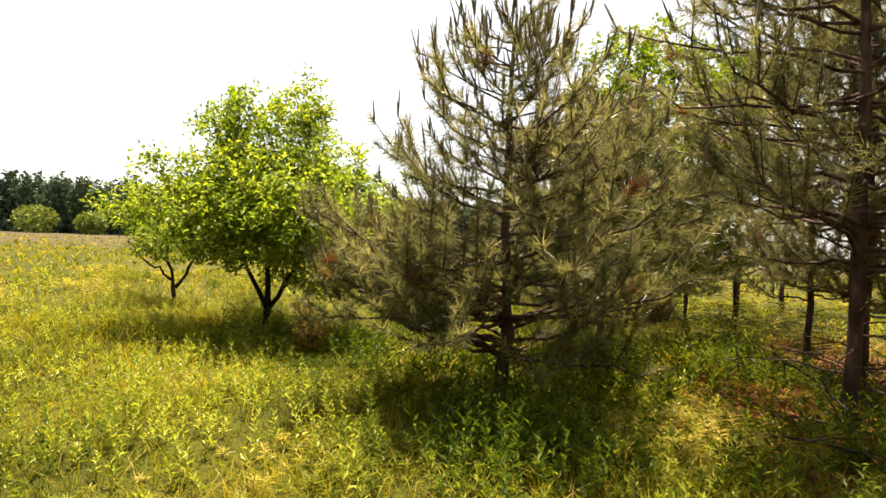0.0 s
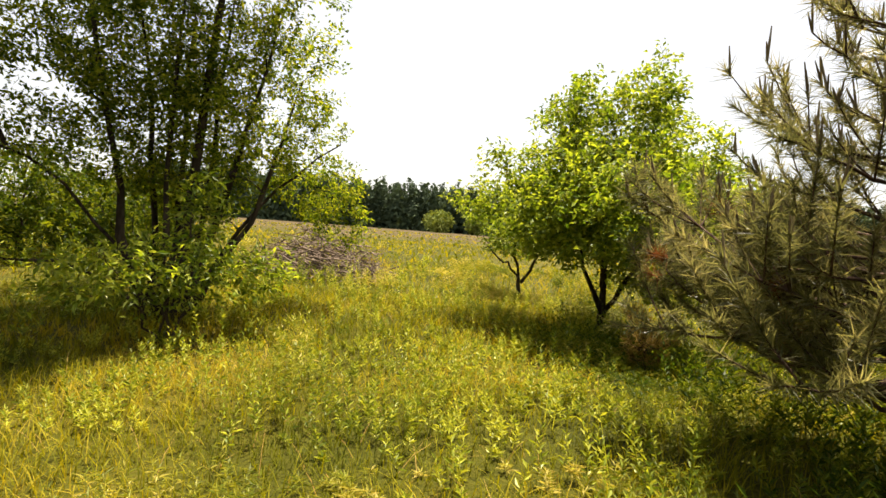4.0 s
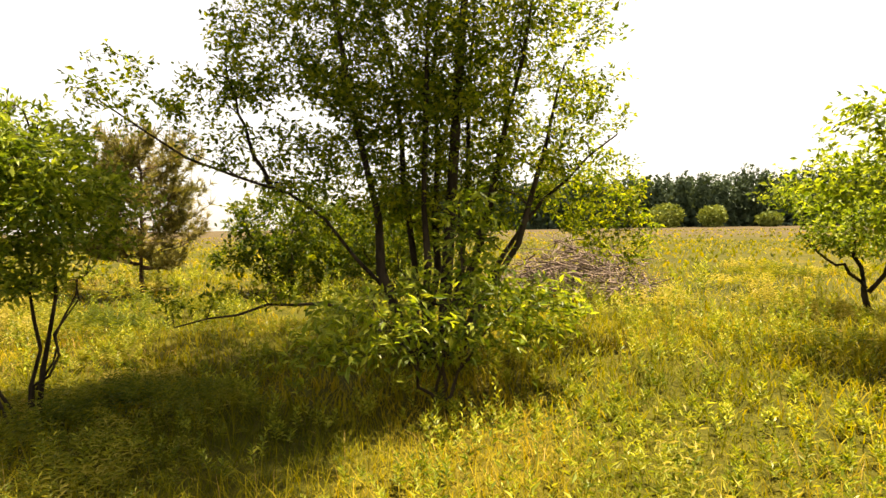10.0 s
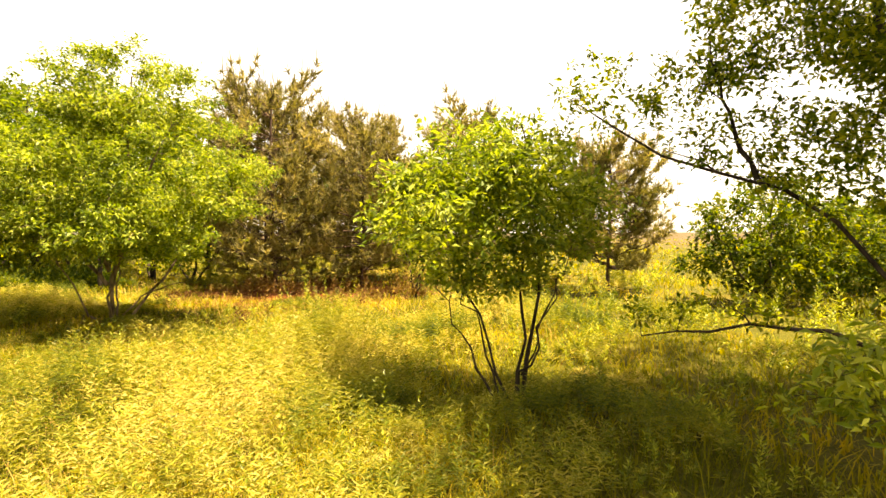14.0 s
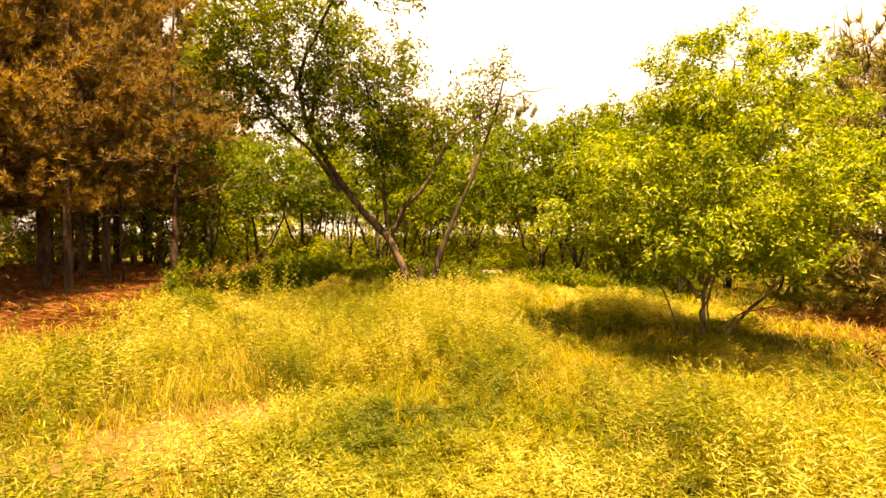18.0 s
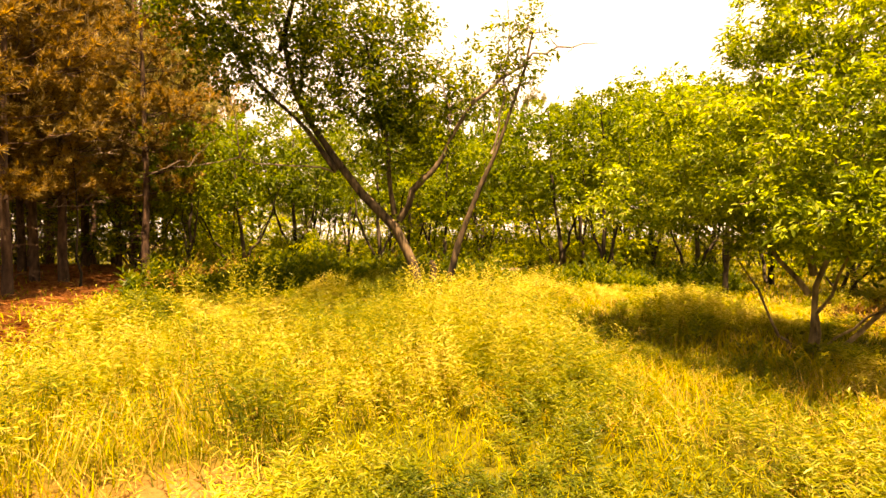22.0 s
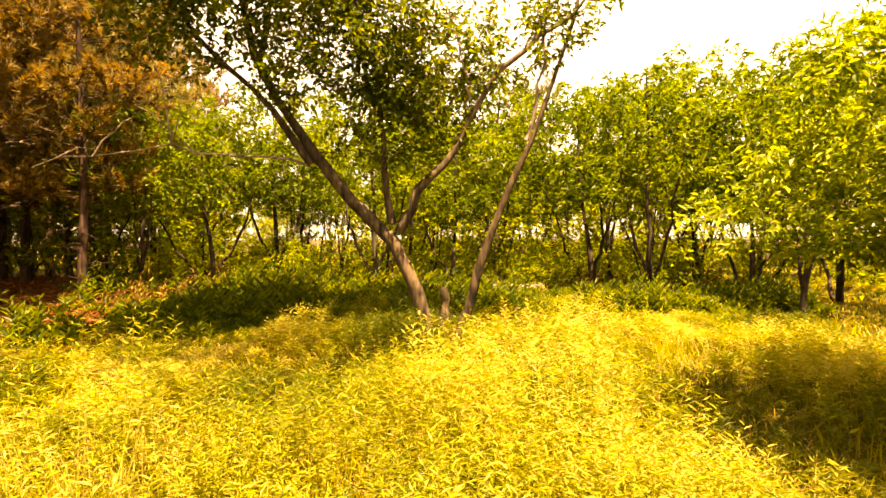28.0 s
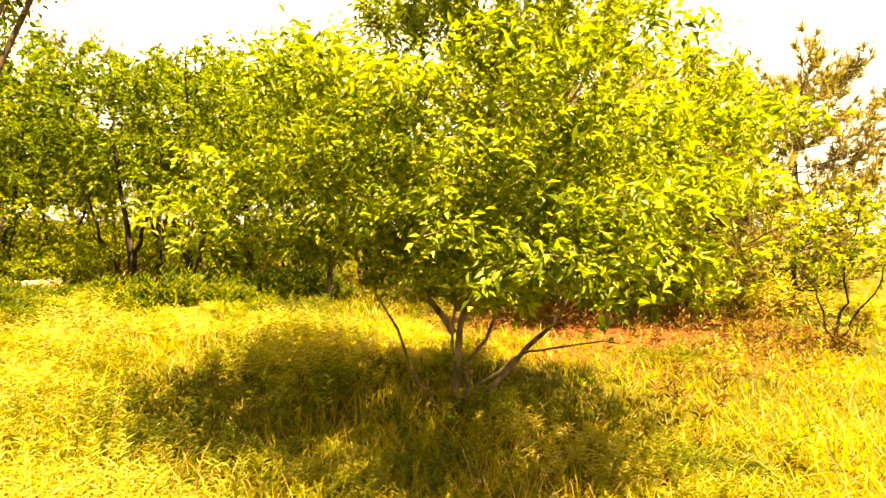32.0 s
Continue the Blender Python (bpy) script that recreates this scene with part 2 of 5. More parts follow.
def tubes(lines, sides=6):
    """Tapered tubes along (points, radii) lines: verts and quads."""
    verts, quads, n0 = [], [], 0
    ang = np.arange(sides) * 2 * np.pi / sides
    for pts, rad in lines:
        pts, rad = np.asarray(pts, float), np.asarray(rad, float)
        d = unit(np.gradient(pts, axis=0))
        u = np.empty_like(d)
        last = np.array([0.6, -0.75, 0.28]) if abs(d[0] @ [0.6, -0.75, 0.28]) < 0.8 else np.array([0.0, 0.3, 0.95])
        for i, e in enumerate(d):
            last = last - e * (e @ last)
            last = last / math.sqrt(last @ last)
            u[i] = last
        v = np.cross(d, u)
        ring = pts[:, None] + rad[:, None, None] * (np.cos(ang)[None, :, None] * u[:, None] + np.sin(ang)[None, :, None] * v[:, None])
        verts.append(ring.reshape(-1, 3))
        k = len(pts)
        i = n0 + np.arange(k - 1)[:, None] * sides + np.arange(sides)[None]
        j = n0 + np.arange(k - 1)[:, None] * sides + (np.arange(sides)[None] + 1) % sides
        quads.append(np.stack([i, j, j + sides, i + sides], -1).reshape(-1, 4))
        n0 += k * sides
    return np.concatenate(verts), [np.concatenate(quads)]


def leaves(at, along, length, width, fold=0.25):
    """Folded, pointed leaves: 4 verts, 2 triangles each."""
    n = len(at)
    along = unit(along)
    side = unit(np.cross(along, rng.normal(size=(n, 3)) * 0.6 + [0, 0, 1.0]))
    up = np.cross(side, along)
    L, W = np.broadcast_to(length, n)[:, None], np.broadcast_to(width, n)[:, None]
    mid = at + along * L * 0.45 + up * W * fold
    v = np.stack([at, mid - side * W * 0.5, at + along * L - up * L * 0.12, mid + side * W * 0.5], 1).reshape(-1, 3)
    b = np.arange(n)[:, None] * 4
    return v, [np.concatenate([b + [0, 2, 1], b + [0, 3, 2]]).reshape(-1, 3)]


def wander(a, b, n, bend, r):
    """A crooked line from a to b."""
    t = np.linspace(0, 1, n)[:, None]
    p = a + (b - a) * t
    size = np.linalg.norm(b - a)
    off = r.normal(size=(n, 3)) * bend * size * 0.35
    off = np.cumsum(off, 0) / math.sqrt(n)
    off -= off[0] + (off[-1] - off[0]) * t
    return p + off + np.array([0, 0, 1.0]) * (np.sin(t * np.pi) * bend * size * 0.3)


GROUND_LIFT = 0.2


def ground_z(x, y):
    x, y = np.asarray(x, float), np.asarray(y, float)
    z = 0.07 * np.sin(x * 0.35 + 1.0) * np.cos(y * 0.28) + 0.03 * np.sin(x * 1.3 + y * 0.9)
    z = z * np.exp(-(x * x + y * y) / 3000.0) + GROUND_LIFT
    return z + 0.2 * np.exp(-((x + 6.0) ** 2 + (y + 10.5) ** 2) / 22.0) + 0.5 * np.exp(-((x - 1.5) ** 2 + (y + 17) ** 2) / 60.0) + 0.2 * np.exp(-((x - 1.5) ** 2 + (y - 4.6) ** 2) / 8.0)


def on_ground(x, y):
    return np.array([x, y, float(ground_z(x, y))])


def rooted(x, y):
    """A foot sunk into the soil."""
    return on_ground(x, y) - [0, 0, GROUND_LIFT]


# ---- ground ----
PINE_LITTER = [(3.7, 4.1, 1.7), (6.0, 5.0, 3.5), (2.7, 3.0, 0.6), (0.8, -11.2, 1.7), (0.4, -9.9, 1.4), (-0.9, -12.4, 1.7), (-0.4, -10.8, 1.2), (-1.4, -15.5, 2.2), (1.6, -13.6, 3.2), (-0.2, -12.4, 1.3), (-2.2, -11.4, 0.9), (0.0, -18.0, 3.0), (1.5, -22.0, 6.5), (5.0, -24.0, 7.0), (3.0, -17.0, 3.0), (-13.5, -5.0, 2.6), (-3.0, -14.0, 1.4), (-1.6, -13.4, 1.8), (-2.8, -15.8, 1.6), (-1.7, -12.2, 1.4), (-2.8, -13.0, 1.0), (-1.2, -11.0, 1.2), (8.0, -15.0, 7.0), (-0.6, -9.2, 1.2), (-1.0, -14.5, 1.5), (0.8, -15.5, 2.0), (-1.7, -10.4, 1.0)]
SAND = [(-2.4, -12.2, 0.8), (-2.3, -4.2, 0.7), (-1.8, -3.6, 0.7), (-3.0, -4.4, 0.4)]
SHADY = [(-8.3, -4.9, 2.1), (-6.6, 0.4, 1.4), (-5.9, 2.6, 2.4), (-7.6, 3.4, 2.0), (-2.2, 6.8, 2.0), (-1.0, 5.6, 1.4), (0.9, 4.0, 1.9), (2.4, 3.4, 2.0), (1.6, 5.4, 1.6), (-4.7, 9.5, 0.8), (-7.2, -4.0, 1.8), (-1.2, -8.8, 1.6), (-2.0, -10.4, 1.4), (-2.6, -9.2, 1.5), (-4.5, -11.4, 2.2), (-7.0, -11.8, 2.2), (-9.6, -11.2, 2.0), (-11.0, -9.2, 2.0), (-11.0, -7.2, 1.6), (-12.2, -5.6, 1.6)]  # low thin growth under the crowns


def spots(x, y, some):
    f = np.zeros(np.shape(x))
    for a, b, r in some:
        d = np.hypot(x - a, y - b) / r
        f = np.maximum(f, np.clip(1.35 - d + 0.25 * np.sin(x * 3.1 + y) * np.cos(y * 2.7 - x), 0, 1))
    return f


def build_ground():
    r = np.concatenate([np.linspace(0, 24, 97), 24 * np.exp(np.linspace(0.03, math.log(60), 60))])
    a = np.linspace(0, 2 * np.pi, 241)[:-1]
    x = -3 + r[:, None] * np.cos(a)
    y = -2 + r[:, None] * np.sin(a)
    co = np.stack([x, y, ground_z(x, y)], -1).reshape(-1, 3)
    n = len(a)
    i = (np.arange(1, len(r) - 1)[:, None] * n + np.arange(n)[None])
    j = (np.arange(1, len(r) - 1)[:, None] * n + (np.arange(n)[None] + 1) % n)
    quads = np.stack([i, i + n, j + n, j], -1).reshape(-1, 4)
    fan = np.stack([np.zeros(n, int), n + np.arange(n), n + (np.arange(n) + 1) % n], -1)
    me = mesh_from("ground", co, [quads, fan], M_GROUND, True)
    far = np.hypot(co[:, 0], co[:, 1])
    for name, val in (("litter", spots(co[:, 0], co[:, 1], PINE_LITTER)), ("sand", 0.8 * spots(co[:, 0], co[:, 1], SAND)), ("heath", np.clip((far - 45) / 40, 0, 0.85))):
        me.attributes.new(name, "FLOAT", "POINT").data.foreach_set("value", val.astype(np.float32))
    tagged(new("ground", me), "gently uneven meadow soil with dry grass and rust-brown pine litter", "ground", kind="structure")


build_ground()


# ---- broadleaf trees ----
def grow(stems, blobs, r, bend=0.25, leaf_gap=1.0):
    """Twigs from the stems to points spread in the blobs (centre, radii, number). Returns twig lines."""
    nodes = np.concatenate([s[0] for s in stems])
    rads = np.concatenate([s[1] for s in stems])
    ends = []
    for c, rad, num in blobs:
        d = unit(r.normal(size=(num, 3)))
        k = r.uniform(0.25, 1.0, num)[:, None] ** 0.5 * r.choice([0.8, 1.0, 1.12], num)[:, None]
        ends.append(np.array(c) + d * k * np.array(rad))
    ends = np.concatenate(ends)
    gap = np.array([np.min(np.linalg.norm(nodes - e, axis=1)) for e in ends])
    lines = []
    for e in ends[np.argsort(gap)]:
        off = e - nodes
        dist = np.linalg.norm(off, axis=1)
        cost = dist + 0.6 * np.maximum(-off[:, 2], 0) + np.where(dist < 0.12, 0.4, 0)
        k = int(np.argmin(cost))
        if dist[k] < 0.1:
            continue
        n = 4 if dist[k] < 0.6 else 6
        pts = wander(nodes[k], e, n, bend, r)
        r0 = min(rads[k] * 0.75, 0.006 + 0.011 * dist[k])
        rad = np.linspace(r0, max(0.002, r0 * 0.3), n)
        lines.append((pts, rad))
        nodes = np.concatenate([nodes, pts[1:]])
        rads = np.concatenate([rads, rad[1:]])
    return lines


def puffs(centre, radii, number, twigs, seed, size=0.36, flat=0.5):
    """Small flattened clumps over a crown's outside and inside, so that gaps stay between them."""
    r = np.random.default_rng(seed)
    d = unit(r.normal(size=(number, 3)))
    k = r.uniform(0.45, 1.0, (number, 1)) ** 0.5
    c = np.array(centre) + d * k * np.array(radii)
    s = size * r.uniform(0.6, 1.4, number)
    return [(tuple(p), (q, q, q * flat), max(3, int(twigs * (q / size) ** 1.5))) for p, q in zip(c, s)]


def leafy(lines, per_metre, size, r, spread=0.06, droop=0.15, start=0.25, slim=0.42):
    at, along, ln = [], [], []
    for pts, _ in lines:
        seg = np.linalg.norm(np.diff(pts, axis=0), axis=1)
        total = seg.sum()
        n = max(3, int(per_metre * total))
        t = np.sort(r.uniform(start, 1.03, n)) * (len(pts) - 1)
        i = np.minimum(t.astype(int), len(pts) - 2)
        f = (t - i)[:, None]
        p = pts[i] * (1 - f) + pts[i + 1] * f
        d = unit(pts[i + 1] - pts[i])
        at.append(p + r.normal(size=(n, 3)) * spread)
        along.append((d * 0.6 + unit(r.normal(size=(n, 3))) * 0.9) * [1, 1, 0.75] - [0, 0, droop])
        ln.append(size * r.uniform(0.55, 1.25, n))
    at, along, ln = np.concatenate(at), np.concatenate(along), np.concatenate(ln)
    return leaves(at, along, ln, ln * slim)


def stem_line(points, r0, r1, r, n=10, bend=0.13):
    """A smooth crooked stem through the given points."""
    p = np.array(points, float)
    s = np.concatenate([[0], np.cumsum(np.linalg.norm(np.diff(p, axis=0), axis=1))])
    t = np.linspace(0, s[-1], n)
    q = np.stack([np.interp(t, s, p[:, k]) for k in range(3)], 1)
    for _ in range(2):
        q[1:-1] = q[:-2] * 0.25 + q[1:-1] * 0.5 + q[2:] * 0.25
    w = r.normal(size=q.shape) * bend * 0.2
    w[0] = w[-1] = 0
    knots = 1 + 0.09 * r.normal(size=n)
    knots[0] = 1.15
    return q + w, np.linspace(r0, r1, n) * knots


LEAFAGE, TWIGGAGE = 2.1, 1.5


def broadleaf(name, place, label, stems, blobs, seed, leaf_mat, bark_mat, leaf=0.09, per_metre=45, dead=(), category="tree", group="", slim=0.5, bend=0.25, spread=0.06):
    """stems: (points, base radius, tip radius), from the foot. dead: the same, for bare limbs."""
    r = np.random.default_rng(seed)
    tree = thing(name, place, label, category, group)
    made = [stem_line(*s, r) for s in stems]
    for k, s in enumerate(made):
        nm = "trunk" if k == 0 else "limb"
        part(nm, mesh_from(nm, *tubes([s], 9), bark_mat, True), tree)
    twigs = grow(made, [(c, q, int(n * TWIGGAGE)) for c, q, n in blobs], r, bend)
    part("branchwork", mesh_from("branchwork", *tubes(twigs, 4), bark_mat, True), tree, "fine crooked branches and twigs", "stuff")
    part("crown", mesh_from("crown", *leafy(twigs, per_metre * LEAFAGE, leaf, r, spread, slim=slim), leaf_mat), tree, "many small pointed leaves with gaps", "stuff")
    for s in dead:
        line = stem_line(*s, r, 12, 0.14)
        bare = []
        for _ in range(5):
            i = r.integers(len(line[0]) // 3, len(line[0]))
            e = line[0][i] + r.normal(size=3) * 0.28 + [0, 0, 0.2]
            bare.append((wander(line[0][i], e, 5, 0.3, r), np.linspace(0.009, 0.002, 5)))
        part("dead_limb", mesh_from("dead_limb", *tubes([line] + bare, 6), M_DEADWOOD, True), tree, "bare grey dead limb with broken twigs")
    return tree


# wide spreading tree of many stems beside the clearing
broadleaf("cherry_tree", rooted(-6.3, 4.0), "large many-stemmed tree with airy green crown over tall grass",
          [([(0.1, 0.15, 0), (0.1, 0.2, 0.9), (0.1, 0.25, 1.9), (0.05, 0.45, 3.4), (0.0, 0.7, 6.0), (-0.1, 0.6, 7.4)], 0.072, 0.01),
           ([(0.1, 0.25, 0), (0.2, 0.45, 1.2), (0.35, 0.8, 2.5), (0.5, 1.15, 4.2)], 0.06, 0.008),
           ([(0.0, -0.1, 0), (-0.15, -0.42, 1.2), (-0.25, -0.5, 2.1), (-0.32, -0.62, 3.0), (-0.35, -1.0, 5.2)], 0.052, 0.007),
           ([(0.0, 0.0, 0.1), (-0.2, -0.4, 1.2), (-0.4, -0.9, 1.75), (-0.55, -1.36, 2.03), (-0.69, -2.1, 2.2), (-0.73, -2.8, 2.75)], 0.026, 0.005),
           ([(-0.55, -1.36, 2.0), (-0.6, -1.6, 2.6), (-0.6, -1.7, 3.2)], 0.023, 0.005),
           ([(0.05, 0.2, 0.1), (0.2, 0.8, 1.3), (0.5, 1.4, 2.1), (0.8, 1.9, 2.5)], 0.04, 0.008),
           ([(-0.1, 0.0, 0.1), (-0.5, 0.1, 1.3), (-0.9, 0.2, 2.8), (-1.35, 0.15, 4.6)], 0.052, 0.008),
           ([(0.05, 0.0, 0.2), (0.1, -0.05, 1.4), (0.25, -0.1, 2.8), (0.5, -0.05, 4.8)], 0.04, 0.007),
           ([(0.1, 0.1, 0.1), (0.3, 0.6, 0.8), (0.45, 1.0, 1.7), (0.6, 1.35, 3.2)], 0.052, 0.008),
           ([(0.0, -0.1, 0.25), (-0.3, -0.7, 0.82), (-0.5, -1.25, 0.9), (-0.6, -1.7, 0.78), (-0.7, -2.2, 0.7)], 0.026, 0.006),
           ([(0.05, 0.3, 0.05), (-0.1, 0.5, 1.3), (-0.3, 0.8, 2.8), (-0.5, 1.1, 4.8)], 0.05, 0.008),
           ([(-0.05, 0.1, 0.05), (-0.3, 0.3, 1.4), (-0.5, 0.5, 3.0), (-0.8, 0.6, 5.0)], 0.045, 0.008)],
          # high crown out of view, guessed from ground shade and thickened to deepen it
          [((-0.2, 0.05, 3.9), (1.5, 1.9, 1.3), 240), ((-0.3, 0.15, 2.5), (1.2, 1.6, 0.9), 170), ((-0.3, 0.1, 6.2), (1.5, 2.0, 0.9), 330), ((-0.4, 0.4, 7.2), (1.6, 2.1, 0.8), 330), ((-0.3, -0.7, 2.1), (1.0, 1.0, 0.5), 70), ((-0.5, 0.6, 1.7), (0.8, 0.8, 0.4), 50), ((0.1, 1.35, 2.7), (0.8, 0.85, 0.9), 90), ((0.2, 2.1, 1.9), (0.7, 0.7, 0.5), 80), ((0.3, 2.4, 1.5), (0.6, 0.5, 0.5), 40)] + puffs((-0.1, -0.15, 4.3), (1.8, 2.0, 1.5), 44, 11, 111, 0.42) + puffs((0.1, 0.3, 2.3), (0.9, 1.0, 0.8), 18, 9, 119, 0.34) + puffs((-0.1, 0.4, 5.5), (1.5, 1.6, 0.9), 66, 14, 112, 0.5) + puffs((0.5, -0.5, 5.8), (1.4, 1.3, 0.6), 60, 14, 116, 0.5) + puffs((-2.0, 0.9, 5.8), (1.6, 1.7, 0.6), 70, 14, 117, 0.5) + puffs((0.4, 0.9, 2.9), (1.0, 0.9, 1.2), 20, 9, 113)
          + puffs((-0.2, -0.9, 3.7), (0.9, 1.1, 1.1), 18, 9, 114) + puffs((-0.6, 0, 2.5), (1.1, 1.4, 0.9), 20, 9, 115) + puffs((-0.5, -0.4, 3.2), (1.3, 1.4, 0.9), 26, 10, 118) + [((-0.7, -2.4, 2.75), (0.4, 0.6, 0.35), 34), ((-0.6, -1.5, 2.5), (0.4, 0.7, 0.5), 40), ((-0.6, -1.7, 0.95), (0.3, 0.7, 0.2), 14)],
          11, M_LEAF, M_BARK, 0.064, 48, spread=0.05)

# leafy shoots in front of it
broadleaf("sapling_shrub", on_ground(-5.1, 3.4), "low shrub with long bright green leaves on arching shoots",
          [([(0, 0, 0), (0.05, 0.1, 0.6), (0.0, 0.25, 1.15), (-0.05, 0.3, 1.75)], 0.018, 0.004),
           ([(0, 0, 0), (0.1, -0.3, 0.5), (0.2, -0.6, 0.9)], 0.014, 0.004),
           ([(0, 0, 0), (0.1, 0.45, 0.6), (0.15, 0.9, 0.95)], 0.014, 0.004),
           ([(0, 0, 0), (-0.1, 0.1, 0.5), (-0.2, -0.2, 1.2)], 0.014, 0.004)],
          [((0.0, 0.1, 0.75), (0.55, 0.9, 0.4), 110), ((0, 0.35, 1.35), (0.2, 0.25, 0.4), 30), ((0.15, 0.95, 0.65), (0.35, 0.5, 0.28), 40), ((0.1, -0.7, 0.65), (0.35, 0.4, 0.25), 32)],
          12, M_SHRUB, M_BARK, 0.09, 36, category="shrub", slim=0.34)

# open bush of several thin stems
broadleaf("young_tree", rooted(-6.75, 0.7), "small many-stemmed tree with bright green leaves",
          [([(0, 0, 0), (-0.15, -0.15, 0.6), (-0.3, -0.45, 1.2), (-0.3, -0.7, 2.1)], 0.015, 0.005),
           ([(0, 0.05, 0), (-0.05, 0.2, 0.7), (-0.1, 0.25, 1.6), (-0.05, 0.1, 2.6)], 0.021, 0.006),
           ([(-0.02, 0.0, 0), (-0.2, 0.1, 0.8), (-0.5, 0.1, 2.2)], 0.018, 0.006),
           ([(0, 0, 0), (0.05, 0.2, 0.6), (0.1, 0.4, 1.3)], 0.015, 0.005),
           ([(0, -0.05, 0), (0.08, -0.3, 0.6), (0.1, -0.62, 1.2)], 0.015, 0.005), ([(0, -0.02, 0.1), (-0.05, -0.2, 0.6), (-0.1, -0.42, 1.2)], 0.013, 0.005), ([(-0.05, 0.1, 0.45), (0.1, 0.3, 0.9), (0.15, 0.5, 1.5)], 0.01, 0.004)],
          [((0.0, -0.15, 1.85), (1.0, 1.1, 0.52), 150), ((0.0, -0.1, 2.0), (0.7, 0.8, 0.4), 90), ((-0.1, -0.1, 2.25), (0.75, 0.8, 0.5), 90)] + puffs((0.0, -0.2, 1.8), (0.95, 1.0, 0.6), 24, 8, 131, 0.28, 0.5) + puffs((-0.1, -0.15, 2.35), (0.6, 0.65, 0.4), 9, 8, 132, 0.26),
          13, M_LEAF_BRIGHT, M_BARK, 0.074, 54, spread=0.05, slim=0.4)

# round yellow-green tree at the clearing's edge
broadleaf("bright_tree", rooted(-8.65, -5.3), "round yellow-green leafy tree with short pale stems",
          [([(0, 0, 0), (0.0, 0.0, 0.55), (0.03, 0.06, 1.0), (-0.1, 0.2, 1.8), (-0.2, 0.3, 3.8)], 0.034, 0.009),
           ([(0.06, 0.05, 0), (0.2, 0.2, 0.5), (0.35, 0.5, 1.1), (0.5, 0.9, 1.9)], 0.022, 0.006), ([(0.0, -0.06, 0), (0.1, -0.3, 0.5), (0.3, -0.6, 1.2)], 0.02, 0.006), ([(-0.06, 0, 0), (-0.3, -0.1, 0.6), (-0.5, -0.3, 1.4)], 0.02, 0.006),
           ([(0.02, 0.02, 0.8), (0.15, -0.2, 1.15), (0.4, -0.6, 1.6), (0.8, -0.9, 2.1)], 0.028, 0.007),
           ([(-0.05, 0.15, 0.1), (-0.2, 0.5, 0.6), (-0.4, 0.95, 1.2), (-0.5, 1.4, 1.9)], 0.024, 0.007),
           ([(0.03, 0.06, 1.0), (0.4, 0.25, 1.5), (0.8, 0.4, 2.2)], 0.026, 0.007),
           ([(0.03, 0.06, 1.0), (-0.4, -0.3, 1.7), (-0.8, -0.7, 2.5)], 0.028, 0.007),
           ([(-0.05, 0.1, 1.4), (0.1, 0.7, 2.2), (0.1, 1.2, 3.0)], 0.025, 0.007),
           ([(-0.1, 0.12, 0.3), (-0.1, 0.7, 0.75), (0.0, 1.3, 0.85)], 0.014, 0.005)],
          [((-0.1, 0.35, 2.4), (1.5, 1.7, 0.9), 210), ((-0.2, 0.3, 3.3), (1.1, 1.2, 0.8), 80), ((0.9, 0.9, 1.9), (0.8, 0.9, 0.35), 60)] + puffs((-0.1, 0.35, 2.45), (1.75, 1.95, 1.1), 78, 10, 141, 0.44, 0.26) + puffs((-0.2, 0.3, 3.5), (1.1, 1.2, 0.7), 26, 10, 142, 0.4, 0.3)
          + puffs((0.7, 0.5, 1.6), (1.1, 1.6, 0.4), 22, 10, 143, 0.4, 0.4) + puffs((0.9, -0.8, 1.8), (0.9, 0.9, 0.4), 10, 10, 144, 0.38, 0.4) + puffs((0.1, 0.5, 1.5), (1.5, 1.8, 0.25), 18, 10, 145, 0.4, 0.3),
          14, M_LEAF_BRIGHT, M_BARK_TAN, 0.068, 76, spread=0.04, slim=0.4)

